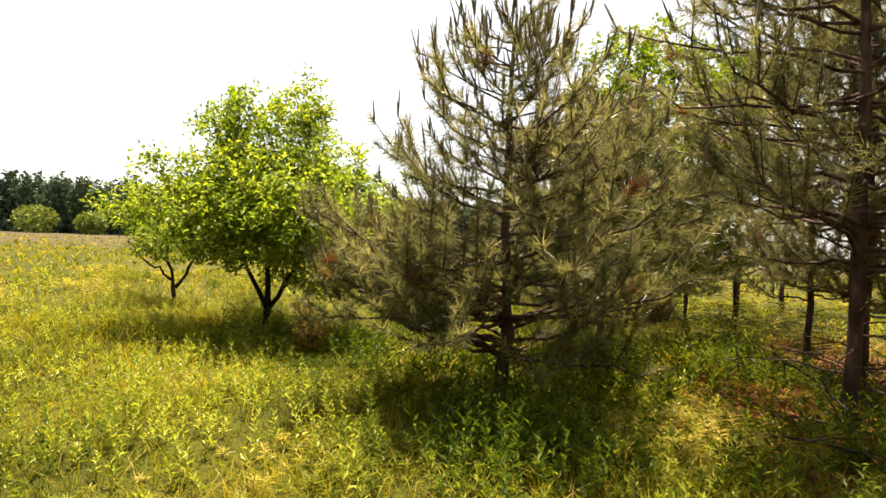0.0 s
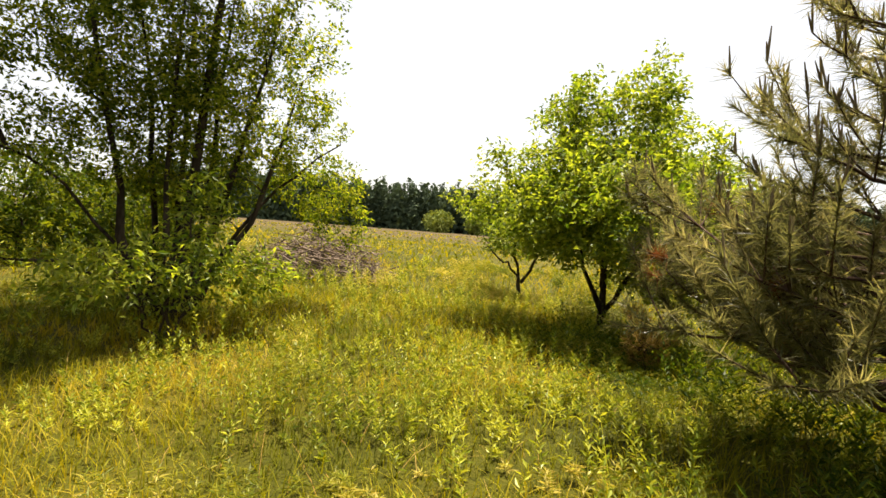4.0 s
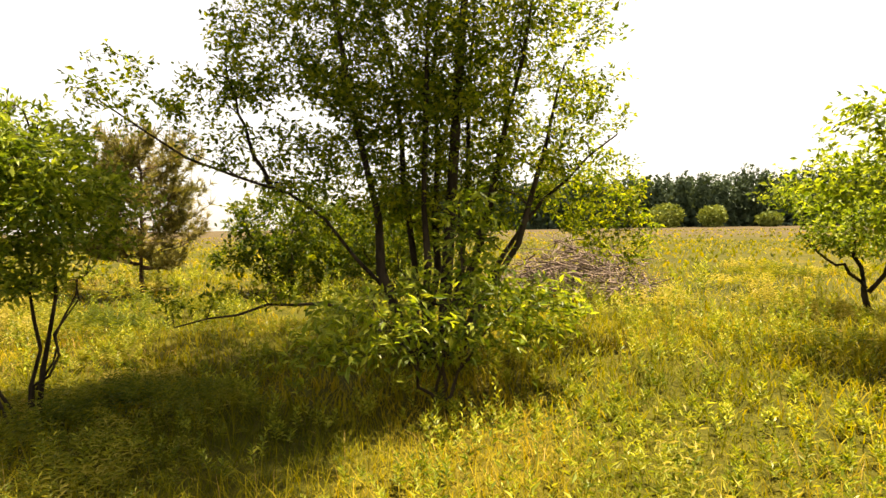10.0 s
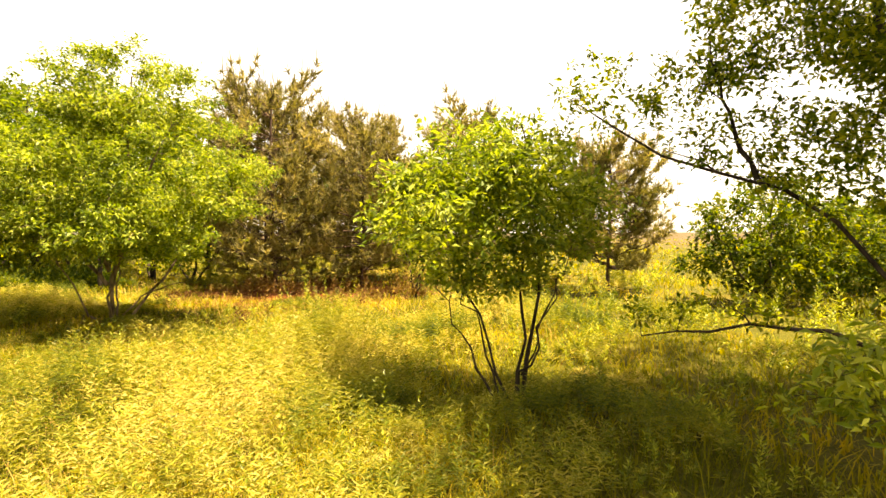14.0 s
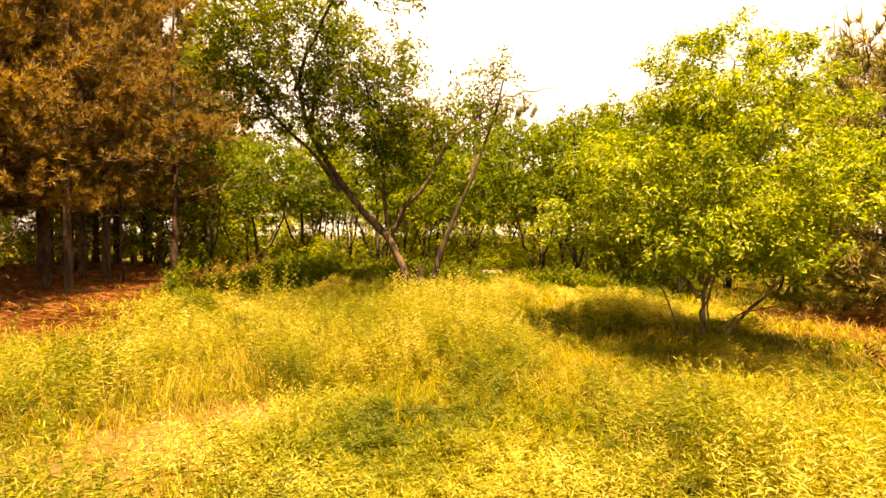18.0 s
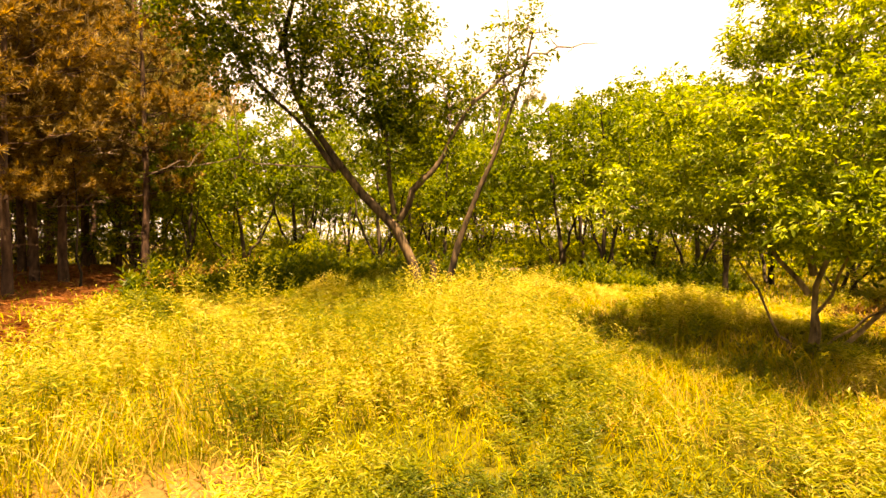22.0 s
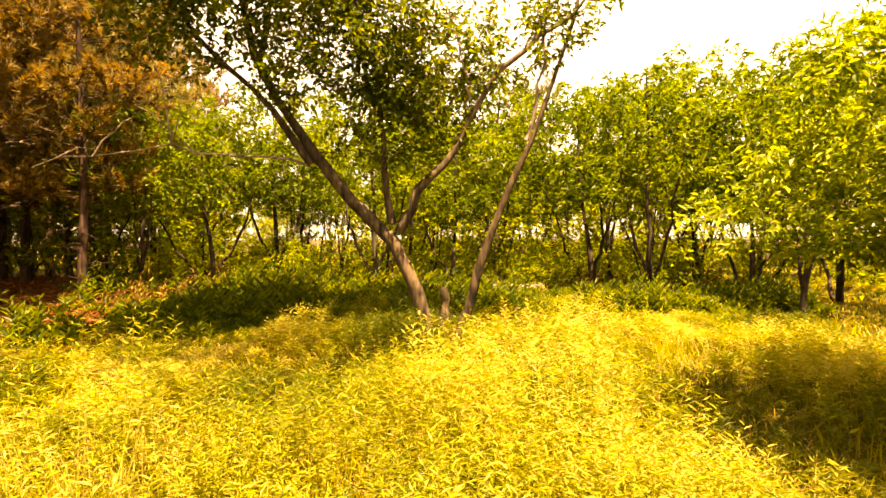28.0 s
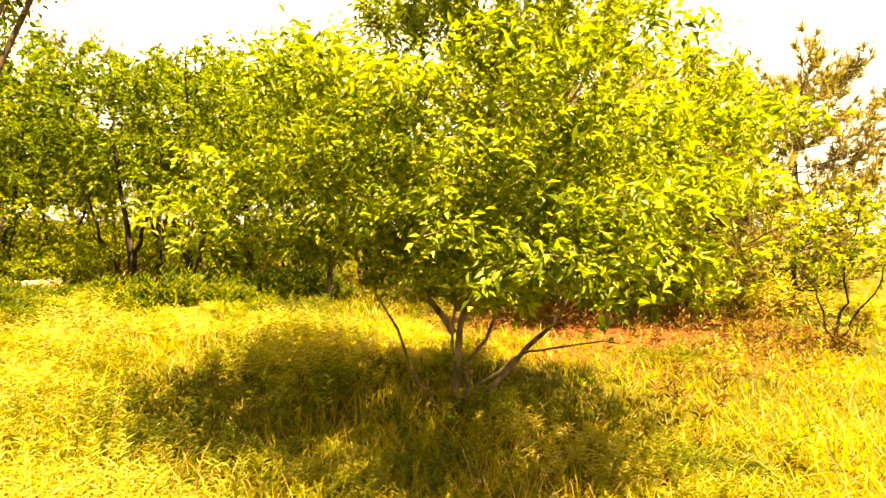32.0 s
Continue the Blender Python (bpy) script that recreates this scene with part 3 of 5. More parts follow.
# old leaning tree with a dead top, ahead of the camera later on
broadleaf("leaning_tree", rooted(-6.1, -9.5) + [0, 0, 0.2], "old forked tree with leaning scaly trunk and dead limbs",
          [([(-0.06, 0.0, -0.1), (0.0, 0.0, 0.4), (0.15, -0.06, 0.8), (0.28, -0.12, 1.2), (0.70, -0.30, 1.55), (1.14, -0.48, 1.9), (1.38, -0.58, 2.35), (1.67, -0.71, 2.95), (1.9, -0.8, 3.7), (2.1, -0.9, 5.0)], 0.088, 0.018),
           ([(0.33, -0.14, 1.25), (0.42, -0.18, 1.8), (0.42, -0.18, 2.25), (0.6, -0.25, 2.9), (0.75, -0.3, 3.9)], 0.045, 0.012),
           ([(0.27, -0.11, 1.15), (0.1, -0.02, 1.5), (-0.2, 0.1, 1.95), (-0.39, 0.16, 2.25), (-0.74, 0.35, 2.92)], 0.05, 0.026),
           ([(-0.3, 0.12, -0.1), (-0.42, 0.18, 0.5), (-0.78, 0.36, 1.4), (-0.98, 0.49, 2.14), (-1.28, 0.68, 2.89), (-1.5, 0.8, 3.9)], 0.055, 0.015),
           ([(-0.15, 0.05, -0.1), (-0.2, 0.08, 0.55)], 0.06, 0.045),
           ([(1.14, -0.48, 1.9), (1.7, -0.55, 2.65), (2.4, -0.6, 3.3), (3.1, -0.6, 4.2)], 0.04, 0.01),
           ([(1.67, -0.71, 2.95), (1.5, -0.9, 3.7), (1.3, -1.0, 4.8)], 0.04, 0.01),
           ([(1.9, -0.8, 3.7), (1.7, 0.3, 4.5), (1.4, 1.6, 5.0), (1.2, 2.6, 5.2)], 0.035, 0.008)],
          [((1.9, -0.5, 4.6), (1.3, 1.1, 1.0), 291), ((2.9, -0.5, 4.2), (0.8, 0.9, 0.8), 136), ((0.3, -0.1, 3.6), (0.6, 0.8, 0.9), 145), ((0.3, -0.2, 2.3), (0.6, 0.6, 0.5), 67), ((-0.3, -0.3, 2.6), (0.5, 0.6, 0.6), 58), ((-1.35, 0.6, 3.7), (0.6, 0.6, 0.8), 32), ((1.4, 2.2, 5.0), (1.5, 1.2, 0.7), 184), ((2.6, 1.2, 5.0), (1.0, 1.0, 0.6), 87), ((2.4, -0.6, 3.3), (0.8, 0.7, 0.5), 77), ((1.2, -0.5, 3.7), (0.8, 0.7, 0.7), 106), ((1.4, -0.3, 2.9), (0.5, 0.5, 0.4), 38), ((0.2, -0.2, 4.3), (0.6, 0.6, 0.6), 48), ((-0.6, -0.1, 3.2), (0.5, 0.5, 0.5), 38), ((0.9, -0.3, 3.2), (0.7, 0.7, 0.7), 79), ((0.1, -0.2, 2.9), (0.7, 0.7, 0.8), 86), ((-0.9, 0.3, 3.3), (0.6, 0.6, 0.7), 43)] + puffs((2.2, -0.3, 4.2), (1.5, 1.2, 0.9), 34, 10, 151, 0.42, 0.4) + puffs((0.6, -0.2, 3.3), (0.9, 0.8, 0.9), 14, 9, 152, 0.34, 0.45),
          15, M_LEAF_DARK, M_BARK_PALE, 0.085, 38,
          dead=[([(-0.72, 0.34, 2.9), (-1.0, 0.52, 3.15), (-1.29, 0.69, 3.38), (-1.76, 1.06, 3.66), (-2.3, 1.3, 3.7)], 0.034, 0.006),
                ([(-0.45, 0.2, 2.36), (-0.4, 0.2, 2.9), (-0.3, 0.18, 3.3)], 0.02, 0.004),
                ([(-0.98, 0.49, 2.14), (-1.2, 0.6, 3.2), (-1.2, 0.6, 4.4)], 0.022, 0.004),
                ([(1.14, -0.48, 1.88), (1.7, -0.48, 1.95), (2.3, -0.41, 1.93), (2.8, -0.3, 2.02), (3.2, -0.2, 1.8), (3.6, -0.24, 1.72)], 0.016, 0.003)])

# trees of the first view
broadleaf("small_tree", rooted(-4.75, 9.85), "small tree with short forked trunk in tall grass",
          [([(0, 0, 0), (0, 0.02, 0.5), (-0.1, 0, 0.85), (-0.2, 0.0, 1.6)], 0.045, 0.012),
           ([(0, 0.02, 0.55), (0.25, 0.1, 0.95), (0.4, 0.15, 1.6)], 0.03, 0.01), ([(-0.02, 0, 0.6), (-0.4, -0.1, 1.0), (-0.8, -0.1, 1.35)], 0.025, 0.008)],
          [((-0.1, 0, 1.45), (0.72, 0.75, 0.45), 140), ((-0.7, 0.1, 1.85), (0.8, 0.5, 0.18), 36)], 16, M_LEAF_BRIGHT, M_BARK, 0.08, 40)
broadleaf("round_tree", rooted(-2.45, 7.9), "leafy round tree with sparse upright top shoots",
          [([(0, 0, 0), (0, 0, 0.8), (-0.05, 0.05, 1.6), (-0.1, 0.1, 2.8)], 0.05, 0.012), ([(0, 0, 0.5), (-0.4, 0.1, 1.2), (-0.7, 0.2, 2.3), (-0.75, 0.2, 3.5)], 0.035, 0.006),
           ([(0, 0, 0.6), (0.4, 0.0, 1.3), (0.6, 0.1, 2.3)], 0.035, 0.01), ([(0, 0, 0.5), (0.1, -0.4, 1.1), (0.1, -0.8, 1.9)], 0.03, 0.01)],
          [((0.1, 0, 1.95), (1.3, 1.1, 0.65), 330), ((-0.1, 0, 2.0), (1.75, 1.5, 0.9), 330), ((0.0, 0.1, 2.75), (1.2, 1.0, 0.7), 150), ((0.5, -1.0, 1.85), (1.3, 0.9, 0.6), 230)] + puffs((0.0, -0.1, 2.0), (1.9, 1.55, 0.85), 46, 9, 171, 0.4) + puffs((0.1, 0.1, 3.0), (1.15, 0.9, 0.6), 20, 9, 172, 0.36) + [ ((0.9, 0.3, 0.95), (0.9, 0.8, 0.35), 40),  ((-0.75, 0.2, 3.2), (0.2, 0.2, 0.8), 24), ((0.35, 0.1, 3.5), (0.3, 0.3, 0.5), 20)], 17, M_SHRUB, M_BARK, 0.08, 54)
broadleaf("thin_tree", on_ground(2.85, 8.9), "slender many-stemmed tree behind the pine",
          [([(0, 0, 0), (-0.1, 0, 1.0), (-0.1, 0, 2.4), (0.25, 0, 4.8)], 0.035, 0.01), ([(0.1, 0, 0), (0.3, 0.1, 1.2), (0.7, 0.1, 2.8), (1.1, 0.2, 4.2)], 0.035, 0.01),
           ([(0.2, 0, 0), (0.6, 0, 0.9), (1.2, 0, 2.0)], 0.03, 0.01), ([(-0.1, 0, 0), (-0.4, 0, 1.2), (-0.7, 0, 2.6)], 0.03, 0.01), ([(0.1, 0.1, 0), (0.2, 0.4, 1.2), (0.3, 0.8, 2.8)], 0.03, 0.01)],
          [((0.5, 0, 3.8), (1.4, 1.2, 1.2), 320), ((0.4, 0, 2.4), (1.6, 1.2, 1.0), 260), ((-0.7, 0, 1.5), (0.9, 0.9, 0.6), 90), ((1.3, 0.2, 1.4), (0.8, 0.8, 0.6), 80)], 18, M_LEAF_MID, M_BARK, 0.1, 44)


# ---- pines ----
def pine(name, place, label, height, spread, seed, needle=0.11, per_tuft=26, whorls=12, arms=6, candles=True, mat=M_NEEDLE, first=0.5, dead_tufts=3, group="", wide=0.0045, gap=0.10, trunk=0.05, bare=0.5, taper=0.55, lift=0.3, shoots_per_tip=2, stubs=0, climb=0.6, candle=1.0, airy=0.0, skirt=0):
    """Whorled branches, bare inside, that turn up at their ends into round brushes of needles. skirt: more low ones on the open side."""
    r = np.random.default_rng(seed)
    tree = thing(name, place, label, "pine tree", group)
    tp = np.array([(0, 0, -0.05), (0.03, 0, height * 0.3), (-0.03, 0.03, height * 0.65), (0, 0, height)])
    line = stem_line(tp, trunk, 0.012, r, 12, 0.08)
    part("trunk", mesh_from("trunk", *tubes([line], 10), M_BARK_PINE, True), tree)
    arms_l, tuft_p, tuft_d, tips = [], [], [], []

    def brush(pts, lo):
        """Needle brushes over the outer part of a shoot."""
        L = np.linalg.norm(np.diff(pts, axis=0), axis=1).sum()
        for s in np.linspace(lo, 1.0, max(2, int(L * (1 - lo) / gap))):
            k = s * (len(pts) - 1)
            i = min(int(k), len(pts) - 2)
            tuft_p.append(pts[i] + (pts[i + 1] - pts[i]) * (k - i))
            tuft_d.append(unit(pts[i + 1] - pts[i]))
        tips.append((pts[-1], unit(pts[-1] - pts[-2])))

    for w in range(whorls):
        for k in range(arms + (skirt if w < 4 else 0)):
            if r.random() < 0.12:
                continue
            h = first + (height - first) * (w + r.uniform(-0.3, 0.3)) / whorls
            h = max(h, first * 0.8)
            f = min(1.0, max(0.0, (h - first) / (height - first)))
            reach = (spread * (1 - f) ** taper + 0.1) * (0.65 + 0.35 * min(1, f * 5 + 0.3))
            base = np.array([np.interp(h, line[0][:, 2], line[0][:, 0]), np.interp(h, line[0][:, 2], line[0][:, 1]), h])
            a = w * 0.7 + k * 6.283 / arms + r.uniform(-0.5, 0.5) if k < arms else r.uniform(1.7, 3.9)
            L = reach * r.uniform(0.55, 1.15)
            d = np.array([math.cos(a), math.sin(a), 0])
            side = np.array([-d[1], d[0], 0])
            t = np.linspace(0, 1, 8)[:, None]
            rise = (r.uniform(-0.15, 0.3) + climb * f) * L
            sway = r.normal() * 0.22 * L
            pts = base + d * L * t ** 0.92 + side * sway * np.sin(t * 2.4) + np.array([0, 0, 1.0]) * (rise * t + lift * L * t ** 2.5) + r.normal(size=(8, 3)) * 0.018 * L
            arms_l.append((pts, np.linspace(0.013 * (1 - f) + 0.006, 0.004, 8)))
            brush(pts, max(bare, 1 - 0.34 / max(L, 0.2)) if L > 0.45 else 0.3)
            for _ in range(int(r.integers(2, 5)) + int(L * 4)):
                s = r.uniform(0.35, 0.95)
                i = int(s * 7)
                p = pts[i]
                dd = unit(pts[min(i + 1, 7)] - pts[max(i - 1, 0)])
                sd = unit(dd * r.uniform(0.3, 1.0) + side * r.choice([-1, 1]) * r.uniform(0.4, 1.0) + [0, 0, r.uniform(-0.1, 0.75)])
                sl = r.uniform(0.16, 0.42) * min(L, 1.0) + 0.05
                q = np.linspace(0, 1, 4)[:, None]
                e = p + sd * sl * q + np.array([0, 0, 1.0]) * 0.3 * sl * q ** 2
                arms_l.append((e, np.array([0.006, 0.005, 0.004, 0.003])))
                brush(e, 0.45)
    for _ in range(stubs):
        h = r.uniform(0.15, 0.75) * first
        a = r.uniform(0, 6.283)
        b0 = np.array([np.interp(h, line[0][:, 2], line[0][:, 0]), np.interp(h, line[0][:, 2], line[0][:, 1]), h])
        arms_l.append((wander(b0, b0 + np.array([math.cos(a), math.sin(a), r.uniform(-0.3, 0.25)]) * r.uniform(0.3, 0.9), 6, 0.2, r), np.linspace(0.009, 0.003, 6)))
    tips.append((line[0][-1], np.array([0, 0, 1.0])))
    part("branchwork", mesh_from("branchwork", *tubes(arms_l, 5), M_BARK_PINE, True), tree, "whorls of rough brown branches", "stuff")
    P, D = np.array(tuft_p), np.array(tuft_d)

    def needles(P, D, count, mat, nm, lab):
        n = len(P) * count
        p = np.repeat(P, count, 0) + np.repeat(D, count, 0) * r.uniform(-0.04, 0.04, (n, 1))
        d = unit(np.repeat(D, count, 0) * r.uniform(0.35, 1.2, (n, 1)) + unit(r.normal(size=(n, 3))) * 0.9)
        L = needle * r.uniform(0.7, 1.25, (n, 1))
        s = unit(np.cross(d, r.normal(size=(n, 3)))) * wide
        v = np.stack([p - s, p + s, p + d * L], 1).reshape(-1, 3)
        part(nm, mesh_from(nm, v, [np.arange(3 * n).reshape(-1, 3)], mat), tree, lab, "stuff")

    dying = r.choice(len(P), dead_tufts, replace=False) if dead_tufts else np.zeros(0, int)
    alive = r.random(len(P)) >= airy * np.clip((P[:, 2] / height - 0.5) / 0.35, 0, 1)  # thinner towards the top
    alive[dying] = False
    needles(P[alive], D[alive], per_tuft, mat, "needle_foliage", "round tufts of long dull green needles")
    if dead_tufts:
        needles(P[dying], D[dying], per_tuft * 2, M_DEAD_NEEDLE, "dead_foliage", "rust-orange dead needle tufts")
    if candles:
        shoots = []
        for p, d in tips:
            if p[2] > height * 0.35 and r.random() < 0.15 + 0.85 * p[2] / height:
                for _ in range(r.integers(1, shoots_per_tip + 1)):
                    L = candle * r.uniform(0.10, 0.30) * (0.5 + 0.9 * p[2] / height)
                    e = p + unit(d * 0.5 + [0, 0, 1.3] + r.normal(size=3) * 0.2) * L
                    shoots.append((np.stack([p, (p + e) / 2, e]), np.array([0.008, 0.008, 0.004])))
        part("new_growth", mesh_from("new_growth", *tubes(shoots, 4), M_CANDLE, True), tree, "upright pale new shoots", "stuff")
    return tree


YOUNG = dict(needle=0.115, per_tuft=36, wide=0.003, gap=0.052, climb=0.3, lift=0.1)
pine("young_pine", on_ground(0.5, 4.3), "young pine with clusters of upright pale shoots, shaded from behind", 3.0, 1.5, 31, whorls=12, arms=8, first=0.42, trunk=0.055, taper=0.72, shoots_per_tip=3, dead_tufts=16, bare=0.4, candle=0.6, airy=0.6, skirt=6, **YOUNG)
pine("tall_pine", on_ground(2.9, 3.9), "dense pine with olive needles and rust-orange dead tufts", 6.2, 1.75, 32, whorls=18, arms=8, first=1.15, dead_tufts=44, trunk=0.055, taper=0.35, stubs=14, bare=0.3, airy=0.45, **{**YOUNG, "per_tuft": 25})
pine("young_pine", on_ground(1.7, 5.9), "young pine half hidden behind others", 2.8, 1.25, 33, whorls=11, arms=8, first=0.55, trunk=0.045, dead_tufts=16, stubs=6, taper=0.75, bare=0.35, candle=0.6, airy=0.4, **YOUNG)
pine("young_pine", on_ground(4.3, 5.6), "young pine half hidden behind others", 4.8, 1.3, 35, whorls=11, arms=7, first=0.9, trunk=0.045, dead_tufts=16, stubs=10, taper=0.35, bare=0.35, **YOUNG)

# dried seedling in the grass
pine("pine_seedling", on_ground(-1.45, 6.3), "small dried yellow-brown pine seedling in the grass", 0.5, 0.18, 34, whorls=4, arms=4, first=0.12, trunk=0.012, dead_tufts=0, mat=M_STRAW, candles=False, needle=0.09, per_tuft=20, wide=0.003, gap=0.05, bare=0.3)

# pines further off
FAR = dict(needle=0.18, per_tuft=26, candles=True, mat=M_NEEDLE_FAR, dead_tufts=0, wide=0.012, lift=0.2, bare=0.4, gap=0.10, taper=0.36, shoots_per_tip=1)
pine("meadow_pine", on_ground(-15.0, 2.0), "small round-topped pine standing alone in the meadow", 3.1, 1.45, 41, whorls=10, arms=8, first=0.55, **{**FAR, "mat": M_NEEDLE_TAN, "per_tuft": 17, "climb": 0.4})
far_b = pine("edge_pine", on_ground(-15.0, -3.9), "bushy brownish pine at the clearing's edge", 4.0, 1.7, 42, whorls=11, arms=8, first=0.35, group="pines at the clearing's edge", **{**FAR, "mat": M_NEEDLE_TAN, "per_tuft": 15, "bare": 0.5, "climb": 0.35})
for x, y, s, a in ((-17.7, -2.0, 1.15, 80), (-14.2, -5.9, 1.22, 200), (-16.0, -7.2, 1.2, 20), (-17.5, -4.8, 1.1, 300)):
    copy_thing(far_b, Matrix.Translation(on_ground(x, y)) @ pose(0, 0, 0, 0, 0, a) @ Matrix.Scale(s, 4))
wood = pine("forest_pine", on_ground(1.0, -19.0), "tall dark pine with bare lower trunk over rust-brown litter", 9.0, 2.0, 43, whorls=13, arms=6, first=2.1, trunk=0.10, stubs=22, group="pine stand", **FAR)
for x, y, s, a in ((2.6, -14.6, 1.0, 75), (0.6, -16.6, 0.85, 10), (2.6, -17.6, 1.15, 50), (3.4, -21, 1.15, 120), (0.2, -22.5, 0.95, 200), (1.8, -24.5, 1.15, 280), (4.6, -16.5, 1.0, 20), (5.6, -21.5, 1.1, 90),
                   (-0.9, -25, 0.9, 160), (3.2, -27, 1.2, 230), (6.8, -18.5, 1.1, 310), (8.5, -15, 1.1, 40), (8.0, -23, 1.2, 70), (10.5, -18, 1.15, 130), (-2.6, -28, 0.9, 12), (9.5, -9.5, 1.05, 330)):
    copy_thing(wood, Matrix.Translation(on_ground(x, y)) @ pose(0, 0, 0, 0, 0, a) @ Matrix.Scale(s, 4))
olive = pine("edge_stand_pine", on_ground(-1.5, -17.8), "olive-green pine with sunlit brushes beside the stand", 7.6, 1.9, 46, whorls=15, arms=7, first=1.7, trunk=0.10, stubs=10, group="pine stand", **{**FAR, "mat": M_NEEDLE_TAN, "per_tuft": 30, "climb": 0.3})
for x, y, s, a in ((-0.3, -18.4, 1.05, 120), (0.9, -15.6, 1.0, 230), (-2.6, -20.5, 0.9, 40)):
    copy_thing(olive, Matrix.Translation(on_ground(x, y)) @ pose(0, 0, 0, 0, 0, a) @ Matrix.Scale(s, 4))
near_wood = pine("stand_pine", on_ground(4.6, 5.0), "dense young pine in the shady stand", 5.4, 1.5, 44, whorls=11, arms=5, first=1.1, needle=0.14, per_tuft=16, wide=0.006, gap=0.09, dead_tufts=20, candles=True, trunk=0.05, shoots_per_tip=1, stubs=16, group="young pine stand")
for x, y, s, a in ((6.2, 3.9, 1.1, 70), (6.6, 7.2, 1.1, 140), (8.6, 9.2, 1.2, 220), (8.2, 5.4, 1.15, 20), (5.2, 9.8, 0.9, 300), (4.6, 6.9, 0.85, 45), (6.3, 11.8, 1.0, 10), (8.4, 13.6, 1.1, 95), (3.9, 12.5, 0.8, 150), (1.9, 14.5, 0.85, 200), (2.2, 11.4, 0.6, 15), (4.3, 9.7, 0.62, 85), (5.4, 12.2, 0.7, 165), (3.3, 13.2, 0.65, 245), (5.4, 1.4, 1.05, 100), (8.0, 1.0, 1.1, 190), (10.5, 6.5, 1.2, 250), (7.2, -3.5, 1.1, 30), (9.5, -4.5, 1.2, 170), (11, 12, 1.2, 60)):
    copy_thing(near_wood, Matrix.Translation(on_ground(x, y)) @ pose(0, 0, 0, 0, 0, a) @ Matrix.Scale(s, 4))

# grove behind the leaning tree
grove_a = broadleaf("grove_tree", on_ground(-8.6, -17.0), "slim dark-stemmed tree with loose green crown", 
                    [([(0, 0, 0), (0.05, 0, 1.2), (-0.1, 0.1, 2.6), (0, 0.1, 4.6)], 0.06, 0.012), ([(0, 0, 0.4), (0.5, 0.2, 1.6), (0.9, 0.3, 3.0)], 0.04, 0.01), ([(0, 0, 0.3), (-0.5, -0.1, 1.5), (-0.9, -0.2, 2.9)], 0.04, 0.01)],
                    [((0, 0, 3.7), (1.5, 1.5, 1.1), 105), ((0.1, 0, 2.6), (1.6, 1.6, 0.7), 60)], 51, M_GROVE, M_BARK, 0.13, 29, group="grove trees", slim=0.5)
grove_b = broadleaf("grove_tree", on_ground(-12.6, -18.2), "broad green tree with forked dark stems",
                    [([(0, 0, 0), (-0.05, 0, 0.9), (0.2, 0.1, 2.0), (0.3, 0.1, 4.0)], 0.06, 0.012), ([(0, 0, 0.2), (-0.5, 0.3, 1.2), (-0.9, 0.4, 2.4)], 0.045, 0.01), ([(0.1, 0, 0), (0.7, -0.2, 1.0), (1.3, -0.3, 2.2)], 0.04, 0.01)],
                    [((0.1, 0, 3.2), (1.9, 1.9, 1.1), 120), ((0, 0, 2.25), (1.7, 1.7, 0.5), 40)], 52, M_GROVE, M_BARK, 0.13, 33, group="grove trees", slim=0.5)
grove_c = broadleaf("grove_shrub", on_ground(-3.9, -17.6), "low twiggy shrub with dull green leaves",
                    [([(0, 0, 0), (0.1, 0, 0.8), (0.0, 0.1, 2.2)], 0.04, 0.01), ([(0, 0, 0), (-0.5, 0.1, 0.9), (-1.0, 0.2, 1.8)], 0.03, 0.01), ([(0, 0, 0), (0.5, 0, 0.7), (1.1, 0, 1.7)], 0.03, 0.01)],
                    [((0, 0, 1.9), (1.5, 1.4, 0.9), 75), ((0, 0, 0.75), (1.4, 1.4, 0.5), 50)], 53, M_LEAF, M_BARK, 0.14, 14, category="shrub", group="grove shrubs", slim=0.5)
